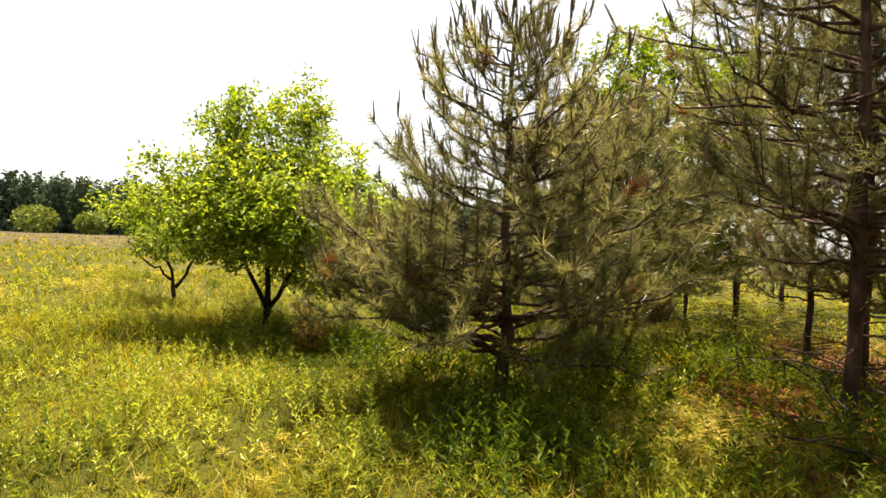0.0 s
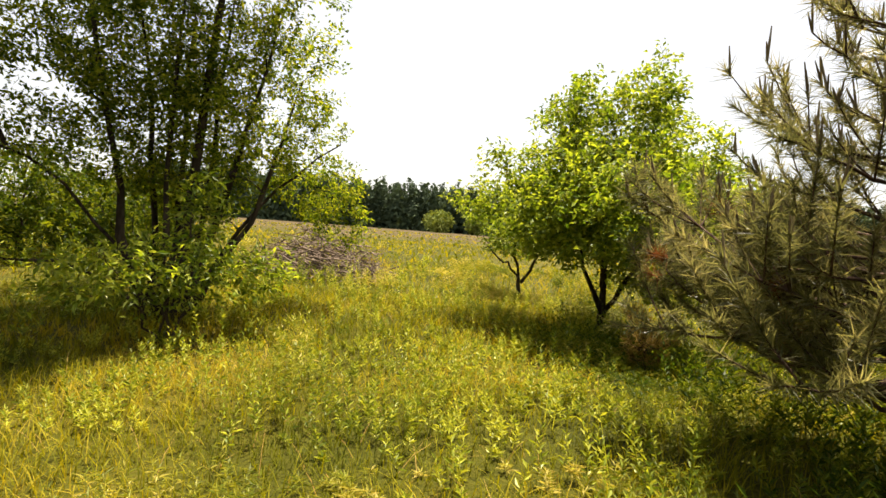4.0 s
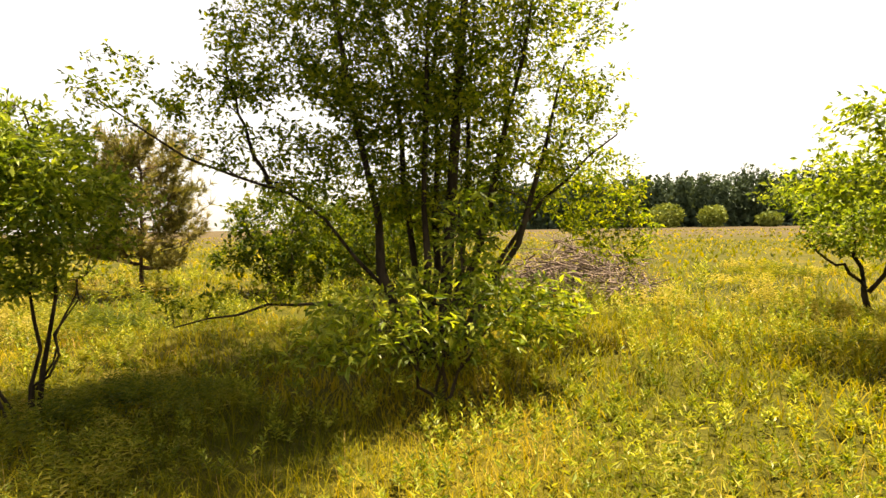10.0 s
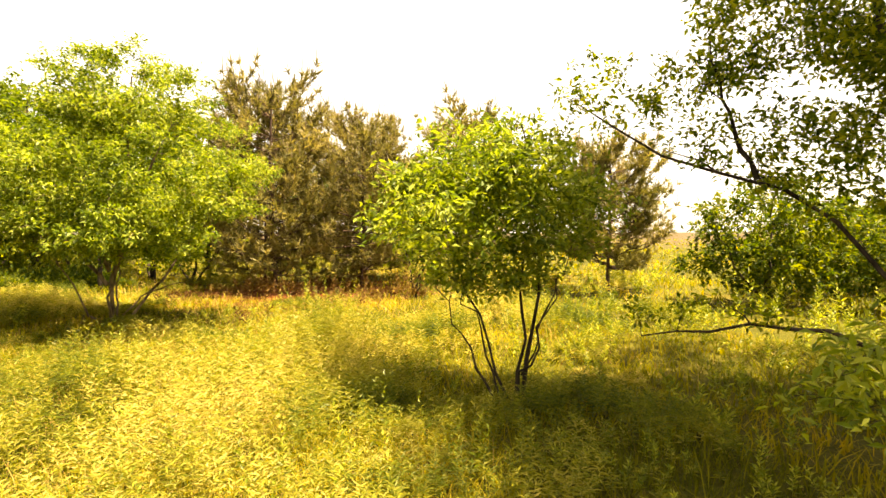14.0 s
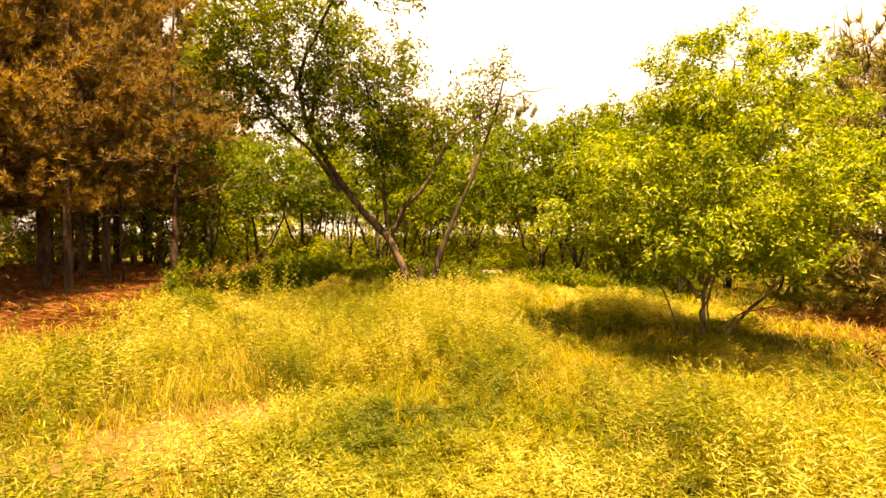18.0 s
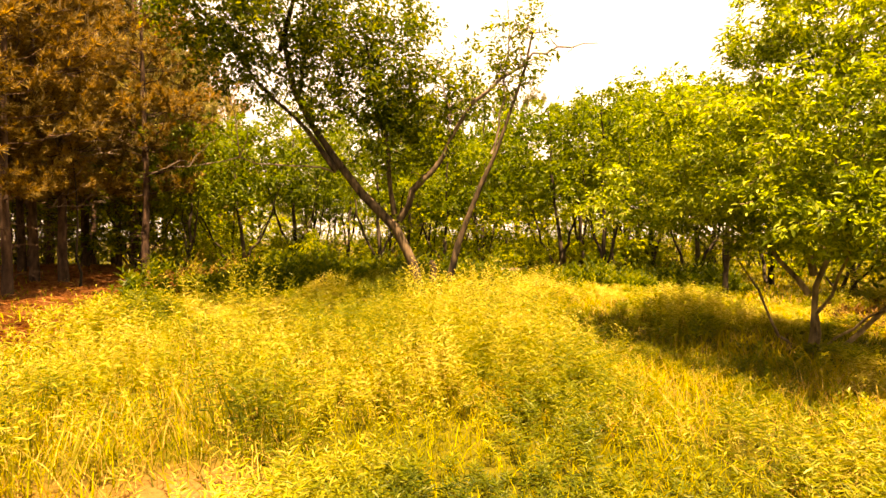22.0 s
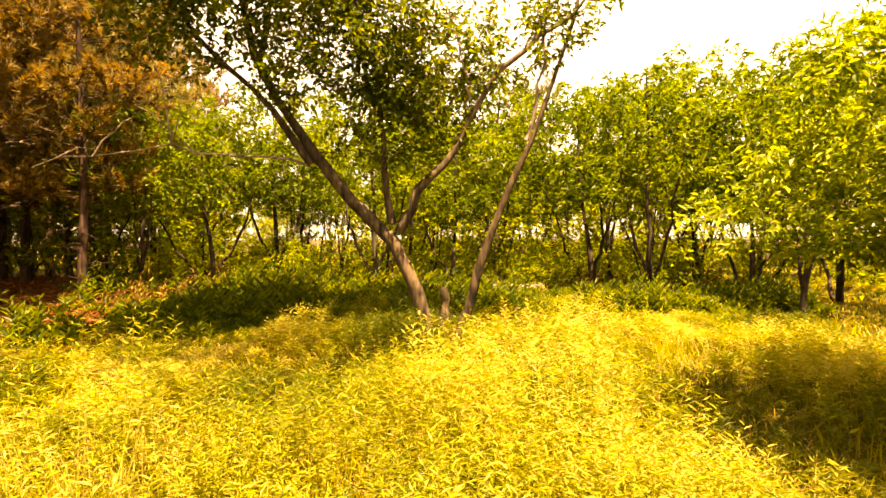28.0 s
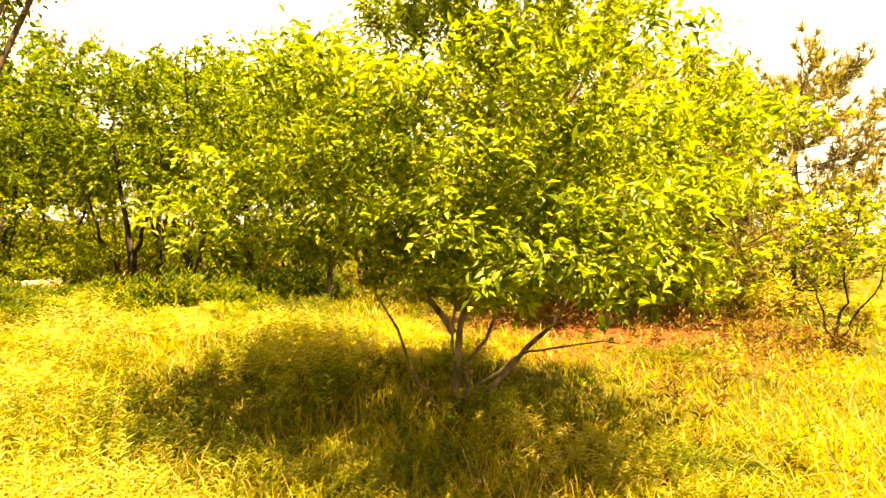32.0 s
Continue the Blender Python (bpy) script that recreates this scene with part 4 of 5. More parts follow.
for src, x, y, s, a in ((grove_a, -6.2, -19.0, 0.95, 40), (grove_b, -10.2, -19.5, 1.0, 100), (grove_a, -14.2, -16.2, 1.0, 200), (grove_b, -15.2, -12.6, 0.95, 20), (grove_a, -16.8, -9.6, 0.85, 300),
                        (grove_b, -18.0, -14.5, 1.1, 130), (grove_a, -11.6, -11.9, 0.8, 250), (grove_c, -7.4, -15.0, 0.9, 70), (grove_c, -1.6, -17.2, 1.0, 160), (grove_b, -3.2, -21.0, 1.05, 220), (grove_c, -10.0, -14.8, 0.85, 270),
                        (grove_c, -13.3, -13.6, 0.9, 10), (grove_a, -8.0, -22.0, 1.2, 80), (grove_b, -13.5, -22.5, 1.2, 330), (grove_a, -18.5, -19, 1.2, 190), (grove_c, -16.2, -3.0, 0.8, 45), (grove_b, -0.5, -26.0, 1.1, 60), (grove_c, -15.0, -8.8, 0.8, 120),
                        (grove_b, -4.0, -16.4, 0.95, 15), (grove_a, -6.8, -14.0, 0.9, 130), (grove_b, -9.0, -15.2, 0.95, 210), (grove_a, -10.8, -16.6, 1.0, 70), (grove_b, -12.0, -14.2, 0.95, 290), (grove_a, -14.6, -13.6, 1.0, 160), (grove_b, -1.4, -19.6, 1.0, 340), (grove_a, -2.8, -15.2, 0.75, 95), (grove_a, -13.4, -10.2, 0.8, 35), (grove_b, -17.0, -11.8, 1.05, 255), (grove_a, -5.4, -17.2, 1.05, 185),
                        (grove_c, -15.6, -20.2, 0.9, 15), (grove_c, -16.9, -19.0, 0.85, 105), (grove_c, -14.4, -18.4, 0.8, 205), (grove_c, -12.2, -20.6, 0.85, 290)):
    copy_thing(src, Matrix.Translation(on_ground(x, y)) @ pose(0, 0, 0, 0, 0, a) @ Matrix.Scale(s * (1.22 if y < -8 and x < -10.5 else 0.98), 4))
dense = broadleaf("meadow_bush", on_ground(-13.3, 4.7), "dense dark green bush in the open meadow", [([(0, 0, 0), (0.1, 0, 0.8), (0.0, 0.1, 1.9)], 0.04, 0.01), ([(0, 0, 0), (-0.5, 0.3, 0.7), (-0.9, 0.6, 1.5)], 0.03, 0.01), ([(0, 0, 0), (0.3, -0.6, 0.7), (0.5, -1.0, 1.5)], 0.03, 0.01)],
                  [((0, 0, 1.45), (1.3, 1.5, 0.9), 190), ((0, 0.1, 0.8), (1.5, 1.7, 0.6), 120)], 59, M_LEAF_DARK, M_BARK, 0.11, 42, category="shrub", group="bushes in the meadow")
for x, y, k, a in ((-12.2, 6.6, 0.8, 120), (-15.5, 6.4, 0.95, 210), (-17.0, 8.5, 1.0, 15)):
    copy_thing(dense, Matrix.Translation(on_ground(x, y)) @ pose(0, 0, 0, 0, 0, a) @ Matrix.Scale(k, 4))
broadleaf("sapling", on_ground(-13.2, -2.0), "thin open sapling in yellow grass", [([(0, 0, 0), (-0.1, 0.1, 0.8), (0, 0.2, 2.0)], 0.02, 0.005), ([(0, 0, 0.1), (0.3, 0.3, 0.7), (0.5, 0.5, 1.4)], 0.015, 0.004), ([(0, 0, 0.1), (-0.3, -0.3, 0.9), (-0.5, -0.5, 1.6)], 0.015, 0.004)],
          [((0, 0, 1.5), (0.8, 0.8, 0.7), 70)], 54, M_LEAF, M_BARK, 0.1, 22)


# thicket that closes the grove, and its undergrowth
thick = np.random.default_rng(57)
for k in range(46):
    a, d = radians(100 + 108 * (k + thick.uniform(0, 1)) / 46), thick.uniform(24, 40)
    x, y = -3 - math.sin(a) * d, -1 + math.cos(a) * d
    if not (-30 < x < -18 and y > -3):
        copy_thing((grove_a, grove_b)[k % 2], Matrix.Translation(on_ground(x, y)) @ pose(0, 0, 0, 0, 0, thick.uniform(0, 360)) @ Matrix.Scale(thick.uniform(0.95, 1.35), 4))
for k in range(90):
    x, y = thick.uniform(-20, -2.6), thick.uniform(-27, -13)
    copy_thing(grove_c, Matrix.Translation(on_ground(x, y)) @ pose(0, 0, 0, 0, 0, thick.uniform(0, 360)) @ Matrix.Scale(thick.uniform(0.3, 0.55), 4))


for k in range(46):
    a, d = radians(118 + 92 * (k + thick.uniform(0, 1)) / 46), thick.uniform(17, 27)
    x, y = -4 - math.sin(a) * d, -2 + math.cos(a) * d
    copy_thing(grove_c, Matrix.Translation(on_ground(x, y)) @ pose(0, 0, 0, 0, 0, thick.uniform(0, 360)) @ Matrix.Scale(thick.uniform(0.5, 0.85), 4))
for k in range(14):
    x, y = thick.uniform(0.5, 14), thick.uniform(-34, -22)
    copy_thing(wood, Matrix.Translation(on_ground(x, y)) @ pose(0, 0, 0, 0, 0, thick.uniform(0, 360)) @ Matrix.Scale(thick.uniform(1.0, 1.25), 4))


tall = pine("grove_pine", on_ground(-12.5, -26.5), "dark green pine rising behind the grove", 7.5, 1.9, 45, whorls=11, arms=6, first=0.8, trunk=0.09, group="pines behind the grove", **{**FAR, "mat": M_NEEDLE})
for x, y, s, a in ((-4.0, -27, 0.75, 30), (-16.5, -24, 1.0, 220), (-1.8, -24, 0.9, 300), (-20.5, -20.5, 0.9, 80), (-23, -16, 0.85, 10), (-13.5, -30, 1.1, 170), (-7.4, -31, 0.8, 250), (3, -33, 1.0, 0), (7, -31, 1.1, 90), (11, -28, 1.1, 180), (14, -23, 1.1, 270), (0.5, -30, 1.0, 45)):
    copy_thing(tall, Matrix.Translation(on_ground(x, y)) @ pose(0, 0, 0, 0, 0, a) @ Matrix.Scale(s, 4))
for x, y, s, a in ((-0.2, -14.2, 0.8, 33), (1.6, -12.8, 0.9, 140), (0.4, -19.4, 0.95, 250), (4.2, -13.4, 1.0, 310), (1.9, -10.4, 0.8, 77), (3.4, -8.4, 0.85, 190), (0.9, -12.0, 0.7, 280), (1.3, -9.6, 0.78, 330), (-1.0, -18.8, 0.8, 20), (-2.2, -22.0, 0.85, 140), (-3.6, -25.5, 0.85, 220), (-0.7, -14.0, 0.85, 65), (-2.0, -14.7, 0.82, 170), (0.1, -12.6, 0.8, 260), (0.5, -10.9, 0.82, 100), (-0.4, -11.9, 0.75, 10)):
    copy_thing(wood, Matrix.Translation(on_ground(x, y)) @ pose(0, 0, 0, 0, 0, a) @ Matrix.Scale(s, 4))


# shrubs closing the view through the pine stand
for x, y, s, a in ((2.5, -27.5, 0.9, 0), (4.6, -28.6, 1.0, 60), (6.6, -27.0, 0.9, 120), (8.6, -25.5, 1.0, 180), (10.2, -22.5, 0.9, 240), (1.0, -28.5, 0.9, 300), (5.6, -25.2, 0.6, 30), (3.2, -24.6, 0.5, 90)):
    copy_thing(grove_c, Matrix.Translation(on_ground(x, y)) @ pose(0, 0, 0, 0, 0, a) @ Matrix.Scale(s, 4))

# bare dead sapling at the edge of the pine stand
snag = thing("dead_sapling", on_ground(-1.1, -13.2), "thin bare dark sapling with pale broken branches", "dead tree")
sr = np.random.default_rng(58)
snag_trunk = stem_line([(0, 0, 0), (0.05, 0.05, 0.9), (0, 0.1, 1.9), (0.1, 0.1, 2.6)], 0.022, 0.006, sr)
part("trunk", mesh_from("trunk", *tubes([snag_trunk], 7), M_BARK, True), snag)
for _ in range(7):
    a = snag_trunk[0][sr.integers(4, 10)]
    arm = wander(a, a + [sr.uniform(-1.1, 0.5), sr.uniform(-0.4, 0.6), sr.uniform(-0.1, 0.35)], 7, 0.15, sr)
    fork = [(wander(arm[k], arm[k] + [sr.uniform(-0.4, 0.1), sr.uniform(-0.2, 0.2), sr.uniform(0.05, 0.3)], 4, 0.2, sr), np.linspace(0.005, 0.002, 4)) for k in (3, 4, 5)]
    part("branch", mesh_from("branch", *tubes([(arm, np.linspace(0.010, 0.003, 7))] + fork, 5), M_DEADWOOD, True), snag)


# ---- brush pile ----
def brush_pile():
    r = np.random.default_rng(61)
    pile = thing("brush_pile", on_ground(-8.95, 8.75), "heap of cut grey-brown branches lying in the grass", "brush pile")
    kinds = []
    for _ in range(6):
        L = r.uniform(0.7, 1.5)
        lines = [(wander(np.array([-L / 2, 0, 0]), np.array([L / 2, 0, 0]), 7, 0.12, r), np.linspace(0.016, 0.006, 7))]
        for _ in range(3):
            i = r.integers(2, 6)
            lines.append((wander(lines[0][0][i], lines[0][0][i] + r.normal(size=3) * 0.2, 4, 0.2, r), np.linspace(0.007, 0.003, 4)))
        kinds.append(mesh_from("branch", *tubes(lines, 5), M_DEADWOOD, True))
    for _ in range(230):
        a = r.uniform(0, 6.28)
        q = r.uniform(0, 1) ** 0.6
        x, y = 1.4 * q * math.cos(a), 1.3 * q * math.sin(a)
        top = 0.95 * (1 - q * q) + 0.12
        b = part("branch", kinds[r.integers(6)], pile)
        b.matrix_basis = pose(x, y, r.uniform(0.08, top), r.uniform(-25, 25), r.uniform(-25, 25), r.uniform(0, 360))


brush_pile()

# fallen log in the grove
log = thing("fallen_log", on_ground(-9.6, -13.6) + [0, 0, 0.25], "short weathered log lying across the undergrowth", "log")
part("log", mesh_from("log", *tubes([stem_line([(-0.7, 0, 0), (0, 0.05, 0.04), (0.7, 0.2, 0.02)], 0.07, 0.05, np.random.default_rng(3))], 9), M_DEADWOOD, True), log)


# ---- fallen branches under the young pines ----
fall = np.random.default_rng(66)
for k in range(10):
    x, y = fall.uniform(1.3, 4.2), fall.uniform(2.6, 6.2)
    b = thing("fallen_branch", on_ground(x, y) + [0, 0, 0.08], "bare dead pine branch lying on brown litter", "branch", "fallen branches")
    b.rotation_euler = (0, 0, fall.uniform(0, 6.28))
    L = fall.uniform(0.5, 1.1)
    lines = [(wander(np.array([0, 0, 0.0]), np.array([L, 0, fall.uniform(0, 0.35)]), 7, 0.15, fall), np.linspace(0.010, 0.004, 7))]
    for _ in range(5):
        i = fall.integers(1, 6)
        lines.append((wander(lines[0][0][i], lines[0][0][i] + fall.normal(size=3) * 0.16 + [0.08, 0, 0.06], 4, 0.2, fall), np.linspace(0.006, 0.002, 4)))
    part("branch", mesh_from("branch", *tubes(lines, 5), M_BARK, True), b)


# ---- far woods and bushes ----
def clumps(r, centre, radii, n, size):
    d = unit(r.normal(size=(n, 3)))
    p = np.array(centre) + d * np.array(radii) * r.uniform(0.6, 1.05, (n, 1))
    e1, e2 = unit(r.normal(size=(n, 3))), unit(r.normal(size=(n, 3)))
    return np.stack([p + e1 * size, p + e2 * size, p - (e1 + e2) * size * 0.6], 1).reshape(-1, 3)


def far_woods():
    r = np.random.default_rng(71)
    out = []
    for row, (dist, n) in enumerate(((176, 290), (184, 290), (194, 290))):
        for k in range(n):
            a = radians(-22 + 86 * (k + r.uniform(-0.4, 0.4)) / n)
            x, y = -math.sin(a) * (dist + r.uniform(-3, 3)), math.cos(a) * (dist + r.uniform(-3, 3))
            h = r.uniform(12.0, 15.2) * (1.0 if r.random() > 0.08 else 1.12)
            w = r.uniform(2.4, 3.8)
            for f in np.linspace(0.06, 1, 9):
                out.append(clumps(r, (x, y, h * f), (w * (1.1 - f) ** 0.7 + 0.25,) * 2 + (h * 0.07,), 14, 1.15 * (1.15 - 0.6 * f)))
    v = np.concatenate(out)
    tagged(new("far_woods", mesh_from("far_woods", v, [np.arange(len(v)).reshape(-1, 3)], M_WOODS)), "dark green line of conifer woods beyond the field", "woods", kind="stuff")
    for x, y, w, h in ((-84.7 * 1.12, 114.5 * 1.12, 4.6, 6.6), (-76.5 * 1.12, 120 * 1.12, 3.5, 5.8), (-66 * 1.12, 124 * 1.12, 2.8, 3.8)):
        bush = thing("far_bush", (x, y, 0), "round light green bush before the distant woods", "bush", "bushes before the woods")
        v = np.concatenate([clumps(r, (0, 0, h * 0.5), (w, w, h * 0.5), 700, 0.55), clumps(r, (w * 0.3, 0, h * 0.6), (w * 0.7, w * 0.7, h * 0.42), 300, 0.5)])
        part("crown", mesh_from("crown", v, [np.arange(len(v)).reshape(-1, 3)], M_FARBUSH), bush, kind="stuff")
        part("trunk", mesh_from("trunk", *tubes([(np.array([(0, 0, 0), (0, 0, h * 0.5)]), np.array([0.2, 0.1]))], 6), M_BARK, True), bush)


far_woods()


# ---- meadow plants ----
WALK = np.array([(0, 0), (0.1, 0.5), (-0.9, 1.2), (-1.6, 1.5), (-2.1, 1.2), (-2.8, 0), (-3.0, -1.2), (-3.6, -2.8), (-4.3, -4.0), (-4.6, -3.5)])


def off_walk(x, y):
    d = np.full(len(x), 1e9)
    for a, b in WALK:
        d = np.minimum(d, np.hypot(x - a, y - b))
    return d


def patchy(x, y, s, seed):
    """Smooth uneven cover, 0 to 1."""
    r = np.random.default_rng(seed)
    f = np.zeros(len(x))
    for _ in range(9):
        k = r.normal(size=2) * s
        f += np.sin(x * k[0] + y * k[1] + r.uniform(0, 6.28))
    return 1 / (1 + np.exp(-f * 1.6))


def scatter(n, r0, r1, seed):
    r = np.random.default_rng(seed)
    rad = np.sqrt(r.uniform(max(r0 - 4, 0) ** 2, (r1 + 5) ** 2, n))
    a = r.uniform(0, 6.283, n)
    x, y = -2.2 + rad * np.cos(a), -0.8 + rad * np.sin(a)
    d = off_walk(x, y)
    litter = spots(x, y, PINE_LITTER) + 0.85 * spots(x, y, SAND)
    keep = (d >= r0) & (d < r1) & (r.random(n) > litter * 0.9)
    return x[keep], y[keep], r


def blades(x, y, r, tall, wide, lean=0.35):
    n = len(x)
    base = np.stack([x, y, ground_z(x, y)], 1)
    a = r.uniform(0, 6.283, n)
    d = np.stack([np.cos(a), np.sin(a), np.zeros(n)], 1)
    s = np.stack([-np.sin(a), np.cos(a), np.zeros(n)], 1)
    h = (tall * r.uniform(0.45, 1.2, n))[:, None]
    k = h * lean * r.uniform(0.2, 1.4, (n, 1))
    w = (wide * r.uniform(0.6, 1.4, n))[:, None]
    mid = base + d * k * 0.35 + [0, 0, 1.0] * h * 0.6
    tip = base + d * k + [0, 0, 1.0] * h
    v = np.stack([base - s * w, base + s * w, mid + s * w * 0.8, mid - s * w * 0.8, tip], 1).reshape(-1, 3)
    b = np.arange(n)[:, None] * 5
    return v, [b + [0, 1, 2, 3], b + [3, 2, 4]]


def dry_side(x, y):
    """Drier ground south of the clearing's middle."""
    return np.clip(0.35 - 0.13 * y, 0.06, 1.0)


def field(name, label, zones, mat, seed, height, lean, where):
    vs, qs, ts, n0 = [], [], [], 0
    for k, (num, r0, r1, wide, grow_by) in enumerate(zones):
        x, y, r = scatter(num, r0, r1, seed + k)
        keep = r.random(len(x)) < where(x, y)
        x, y = x[keep], y[keep]
        cover = 0.55 * patchy(x, y, 0.5, seed + 50) + 0.45 * patchy(x, y, 3.2, seed + 51)
        v, (q, t) = blades(x, y, r, height * grow_by * (0.6 + 0.7 * cover), wide, lean)
        vs.append(v); qs.append(q + n0); ts.append(t + n0)
        n0 += len(v)
    me = mesh_from(name, np.concatenate(vs), [np.concatenate(qs), np.concatenate(ts)], mat)
    tagged(new(name, me), label, "grass", kind="stuff")


field("meadow_grass", "tall yellow-green meadow grass in uneven tufts", [(210000, 0, 3.5, 0.0026, 0.9), (220000, 3.5, 8, 0.005, 0.9), (70000, 8, 18, 0.011, 0.95), (36000, 18, 45, 0.045, 1.1), (18000, 45, 110, 0.11, 1.2)], M_GRASS, 81, 0.17, 1.2, lambda x, y: 1.0)
field("dry_grass", "pale straw-coloured dry grass stalks", [(70000, 0.9, 3.5, 0.002, 1.1), (80000, 3.5, 8, 0.0034, 1.1), (30000, 8, 18, 0.008, 1.0)], M_STRAW, 91, 0.14, 1.7, dry_side)


def weeds(name, label, mounds, height, mat, count, leaf, seed, sun=False, slim=0.28, low=0.3, rise_by=(0.2, 1.0), even=0.0):
    """Leafy plants in mounds (x, y, reach, plants, size): thin stems that lean outward, set with narrow leaves."""
    r = np.random.default_rng(seed)
    num = mounds[3].astype(int)
    mx, my, reach, big = (np.repeat(mounds[k], num) for k in (0, 1, 2, 4))
    n = len(mx)
    off = r.normal(size=(n, 2)) * 0.5
    x, y = mx + off[:, 0] * reach, my + off[:, 1] * reach
    rise = np.repeat(r.uniform(0.35, 1.25, len(num)), num) * np.exp(-0.6 * (off ** 2).sum(1))
    if sun:  # none on litter and bare sand, low where the grass is trodden
        keep = np.maximum(spots(x, y, PINE_LITTER), 0.6 * spots(x, y, SAND)) < 0.4
        x, y, off, rise, big = x[keep], y[keep], off[keep], rise[keep], big[keep]
        n = len(x)
        rise = rise * np.clip(0.4 + 0.35 * off_walk(x, y), 0, 1) * (1 - 0.62 * spots(x, y, SHADY))
    h = height * rise * r.uniform(0.75 + 0.15 * even, 1.15 - 0.05 * even, n) * (0.45 + 0.6 * patchy(x, y, 1.5, seed + 9) + 0.4 * patchy(x, y, 0.8, seed + 10))
    base = np.stack([x, y, ground_z(x, y)], 1)
    tilt = np.concatenate([off * 0.4 + r.normal(size=(n, 2)) * 0.12, np.ones((n, 1))], 1)
    at, along, ln = [], [], []
    for j in range(count):
        f = low + (1 - low) * (j + 0.5) / count
        a = j * 2.4 + r.uniform(0, 0.8, n)
        at.append(base + tilt * (h * f)[:, None])
        along.append(np.stack([np.cos(a), np.sin(a), np.full(n, rise_by[0] + rise_by[1] * f)], 1))
        ln.append(leaf * big * r.uniform(0.7, 1.2, n) * (1.2 - 0.55 * f))
    at, along, ln = np.concatenate(at), np.concatenate(along), np.concatenate(ln)
    v, (t,) = leaves(at, along, ln, ln * slim)
    s = np.stack([0.003 * big, 0 * big, 0 * big], 1)
    sv = np.stack([base - s, base + s, base + tilt * h[:, None]], 1).reshape(-1, 3)
    me = mesh_from(name, np.concatenate([v, sv]), [np.concatenate([t, len(v) + np.arange(len(sv)).reshape(-1, 3)])], mat)
    tagged(new(name, me), label, "weeds", kind="stuff")


def mound_field(zones, seed, cut, north=None, south=None, wide=(0.16, 0.5)):
    out = []
    for k, (num, r0, r1, plants, size) in enumerate(zones):
        x, y, r = scatter(num, r0, r1, seed + k)
        keep = 0.6 * patchy(x, y, 0.55, seed + 70) + 0.4 * patchy(x, y, 2.4, seed + 71) + r.normal(size=len(x)) * 0.12 > cut
        if north is not None:
            keep &= r.random(len(x)) < np.clip(0.5 + 0.2 * (y - north), 0.12, 1)
        if south is not None:
            keep &= r.random(len(x)) < np.clip(0.5 - 0.3 * (y - south), 0.3, 1)
        x, y = x[keep], y[keep]
        reach = r.uniform(*wide, len(x)) * size ** 0.5
        out.append(np.stack([x, y, reach, np.maximum(4, plants * (reach / 0.3) ** 1.5 / size ** 0.75), np.full(len(x), size)]))
    return np.concatenate(out, 1)


weeds("leafy_weeds", "leafy upright meadow weeds in dense yellow-green mounds", mound_field([(1500, 0.0, 4, 24, 0.8), (1800, 4, 9, 22, 1.05), (1300, 9, 20, 8, 1.9)], 101, 0.42, south=1.0, wide=(0.25, 0.7)), 0.58, M_WEED, 16, 0.085, 111, True, 0.17, 0.45, (-0.15, 0.75), 1.0)
weeds("broad_leaved_weeds", "upright fresh green weeds with broader leaves", mound_field([(1900, 1.2, 4, 5, 0.85), (1900, 4, 9, 5, 1.1), (800, 9, 16, 4, 1.8)], 201, 0.38, 1.0), 0.62, M_HERB, 18, 0.064, 211, True, 0.3, 0.2)


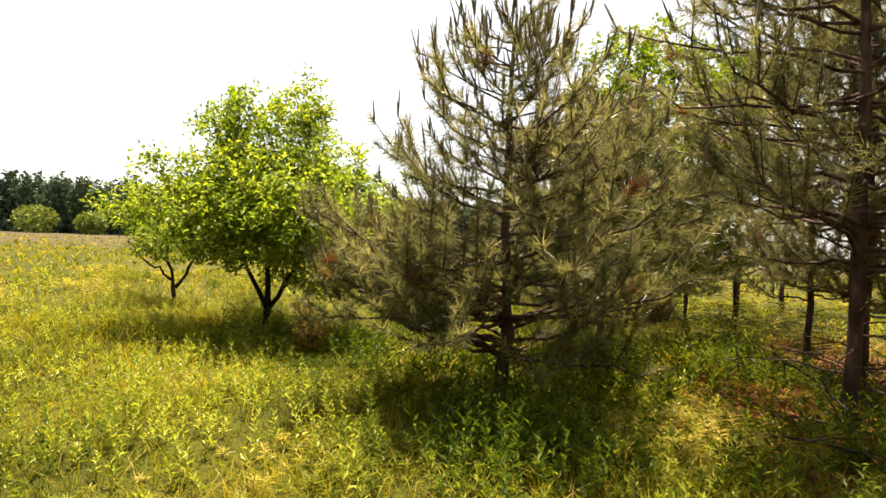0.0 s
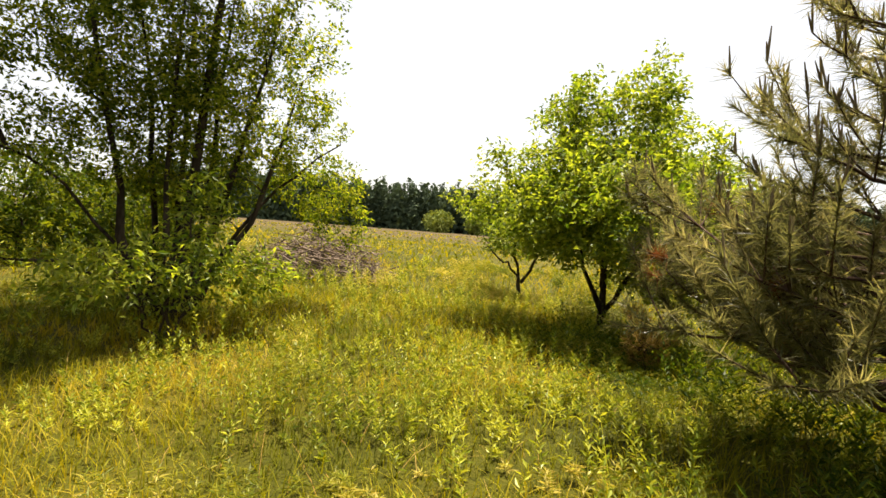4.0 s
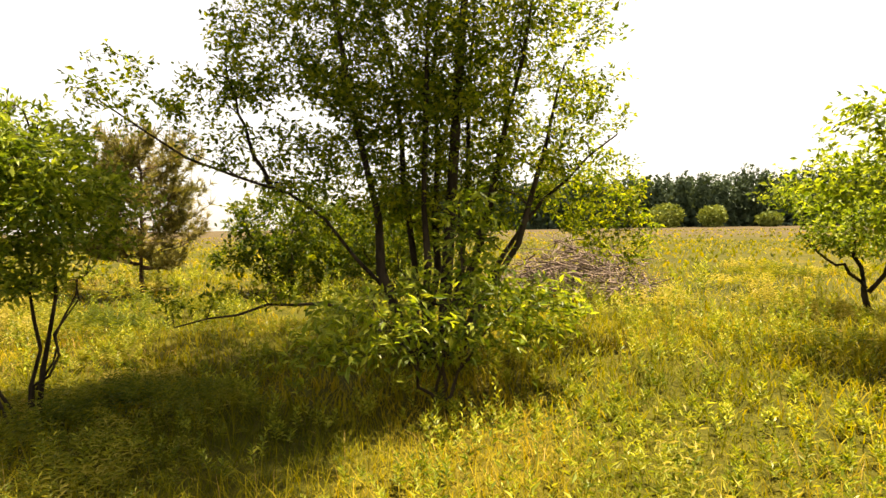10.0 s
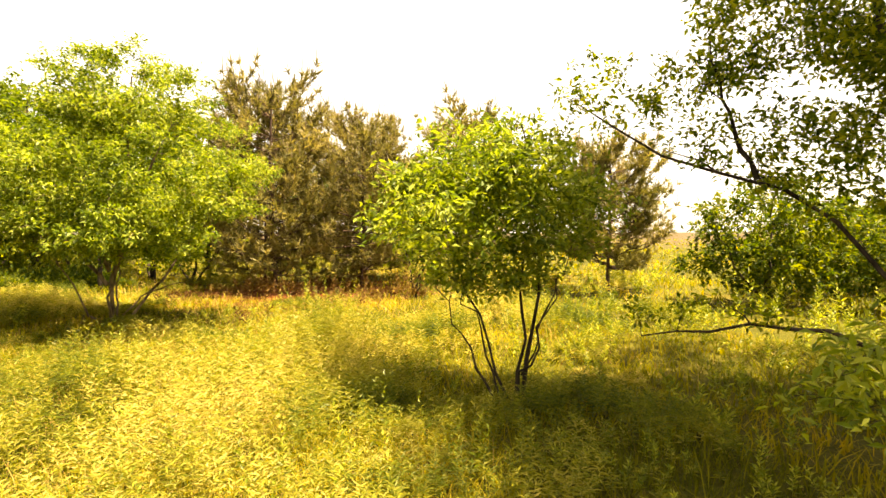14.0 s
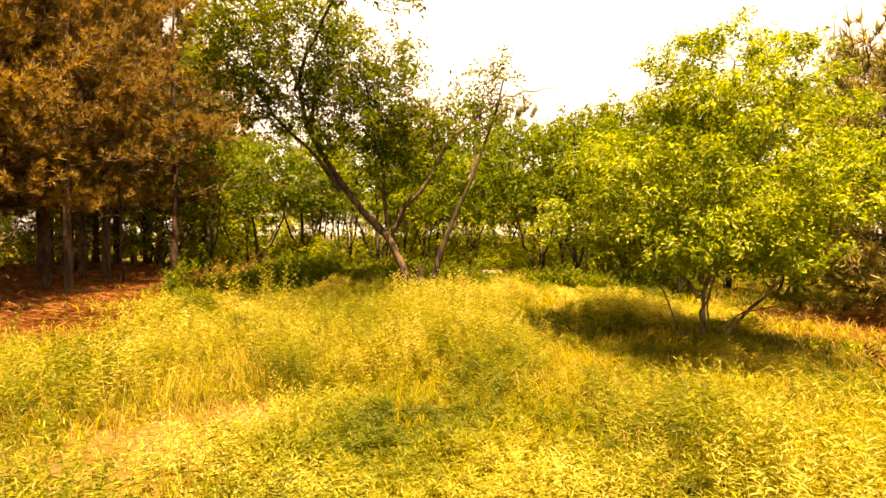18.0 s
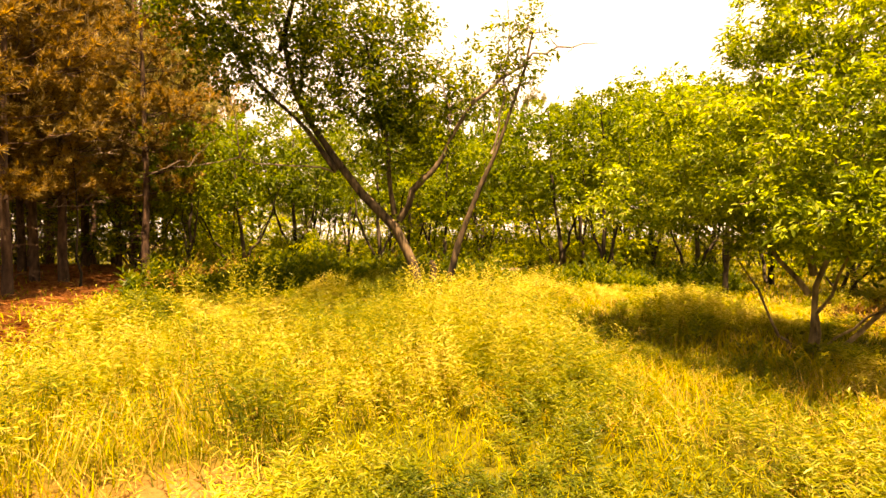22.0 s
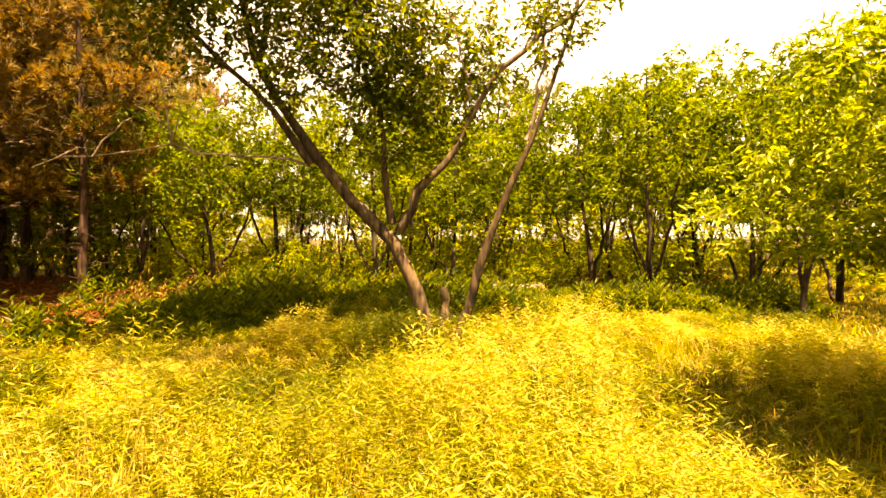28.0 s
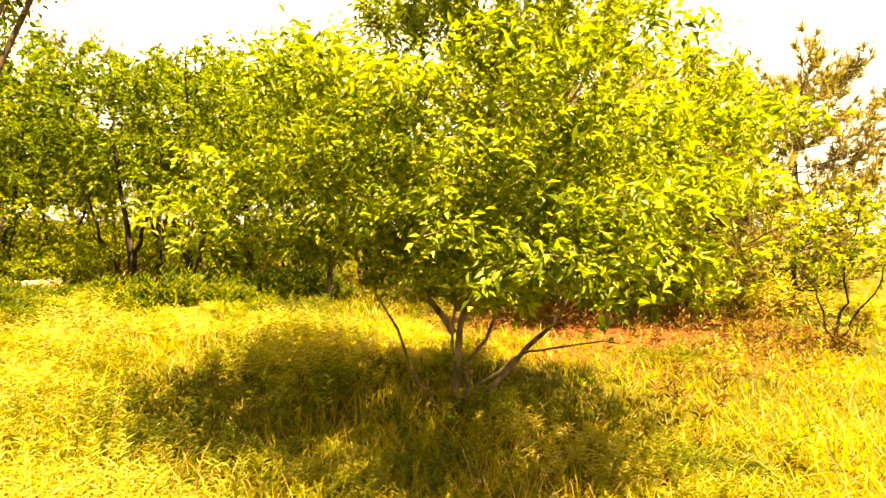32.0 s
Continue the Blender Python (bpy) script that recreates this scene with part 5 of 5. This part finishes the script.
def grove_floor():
    """Lush plants between the grove's trunks and under the pines, dark to imitate shade."""
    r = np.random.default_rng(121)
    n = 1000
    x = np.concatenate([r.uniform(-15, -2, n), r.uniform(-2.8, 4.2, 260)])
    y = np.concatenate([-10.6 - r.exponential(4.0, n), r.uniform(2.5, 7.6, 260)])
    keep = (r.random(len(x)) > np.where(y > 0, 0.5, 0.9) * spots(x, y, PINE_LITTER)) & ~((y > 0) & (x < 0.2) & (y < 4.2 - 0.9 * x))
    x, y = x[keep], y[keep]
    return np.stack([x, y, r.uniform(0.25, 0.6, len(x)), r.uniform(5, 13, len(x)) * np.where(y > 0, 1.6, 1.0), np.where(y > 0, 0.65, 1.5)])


# dark leaf colour imitates the shade lying under the trees
weeds("shade_toned_plants", "low plants coloured dark green to imitate tree shade", grove_floor(), 0.42, M_LEAF_DARK, 10, 0.115, 122)


def dry_floor():
    """Brown dead growth round the grove's stems and the edge pines."""
    r = np.random.default_rng(131)
    x = np.concatenate([r.uniform(-16, -2.5, 420), r.normal(-14.4, 1.6, 60)])
    y = np.concatenate([-13.0 - r.exponential(3.5, 420), r.normal(-3.9, 2.0, 60)])
    return np.stack([x, y, r.uniform(0.3, 0.7, len(x)), r.uniform(5, 12, len(x)), np.full(len(x), 1.15)])


weeds("dry_undergrowth", "dead red-brown undergrowth round stems and pines", dry_floor(), 0.5, M_UNDERGROWTH, 10, 0.10, 132)


def litter_cover():
    """Fallen needles and thin twigs over the brown ground."""
    r = np.random.default_rng(141)
    x, y = [], []
    for a, b, q in PINE_LITTER:
        n = int(min(3000, 1200 * q * q * (1 if b > -16 else 0.25)))
        d, w = q * 1.25 * np.sqrt(r.uniform(0, 1, n)), r.uniform(0, 6.283, n)
        x.append(a + d * np.cos(w)); y.append(b + d * np.sin(w))
    x, y = np.concatenate(x), np.concatenate(y)
    n = len(x)
    w = r.uniform(0, 6.283, n)
    big = np.where(np.abs(y) > 8, 1.6, 1.0)
    at = np.stack([x, y, ground_z(x, y) + r.uniform(0.004, 0.03, n)], 1)
    along = np.stack([np.cos(w), np.sin(w), r.uniform(-0.05, 0.35, n)], 1)
    me = mesh_from("pine_litter", *leaves(at, along, big * r.uniform(0.08, 0.2, n), big * r.uniform(0.006, 0.014, n)), M_DEAD_NEEDLE)
    tagged(new("pine_litter", me), "fallen rust-brown pine needles and fine twigs", "litter", kind="stuff")


litter_cover()
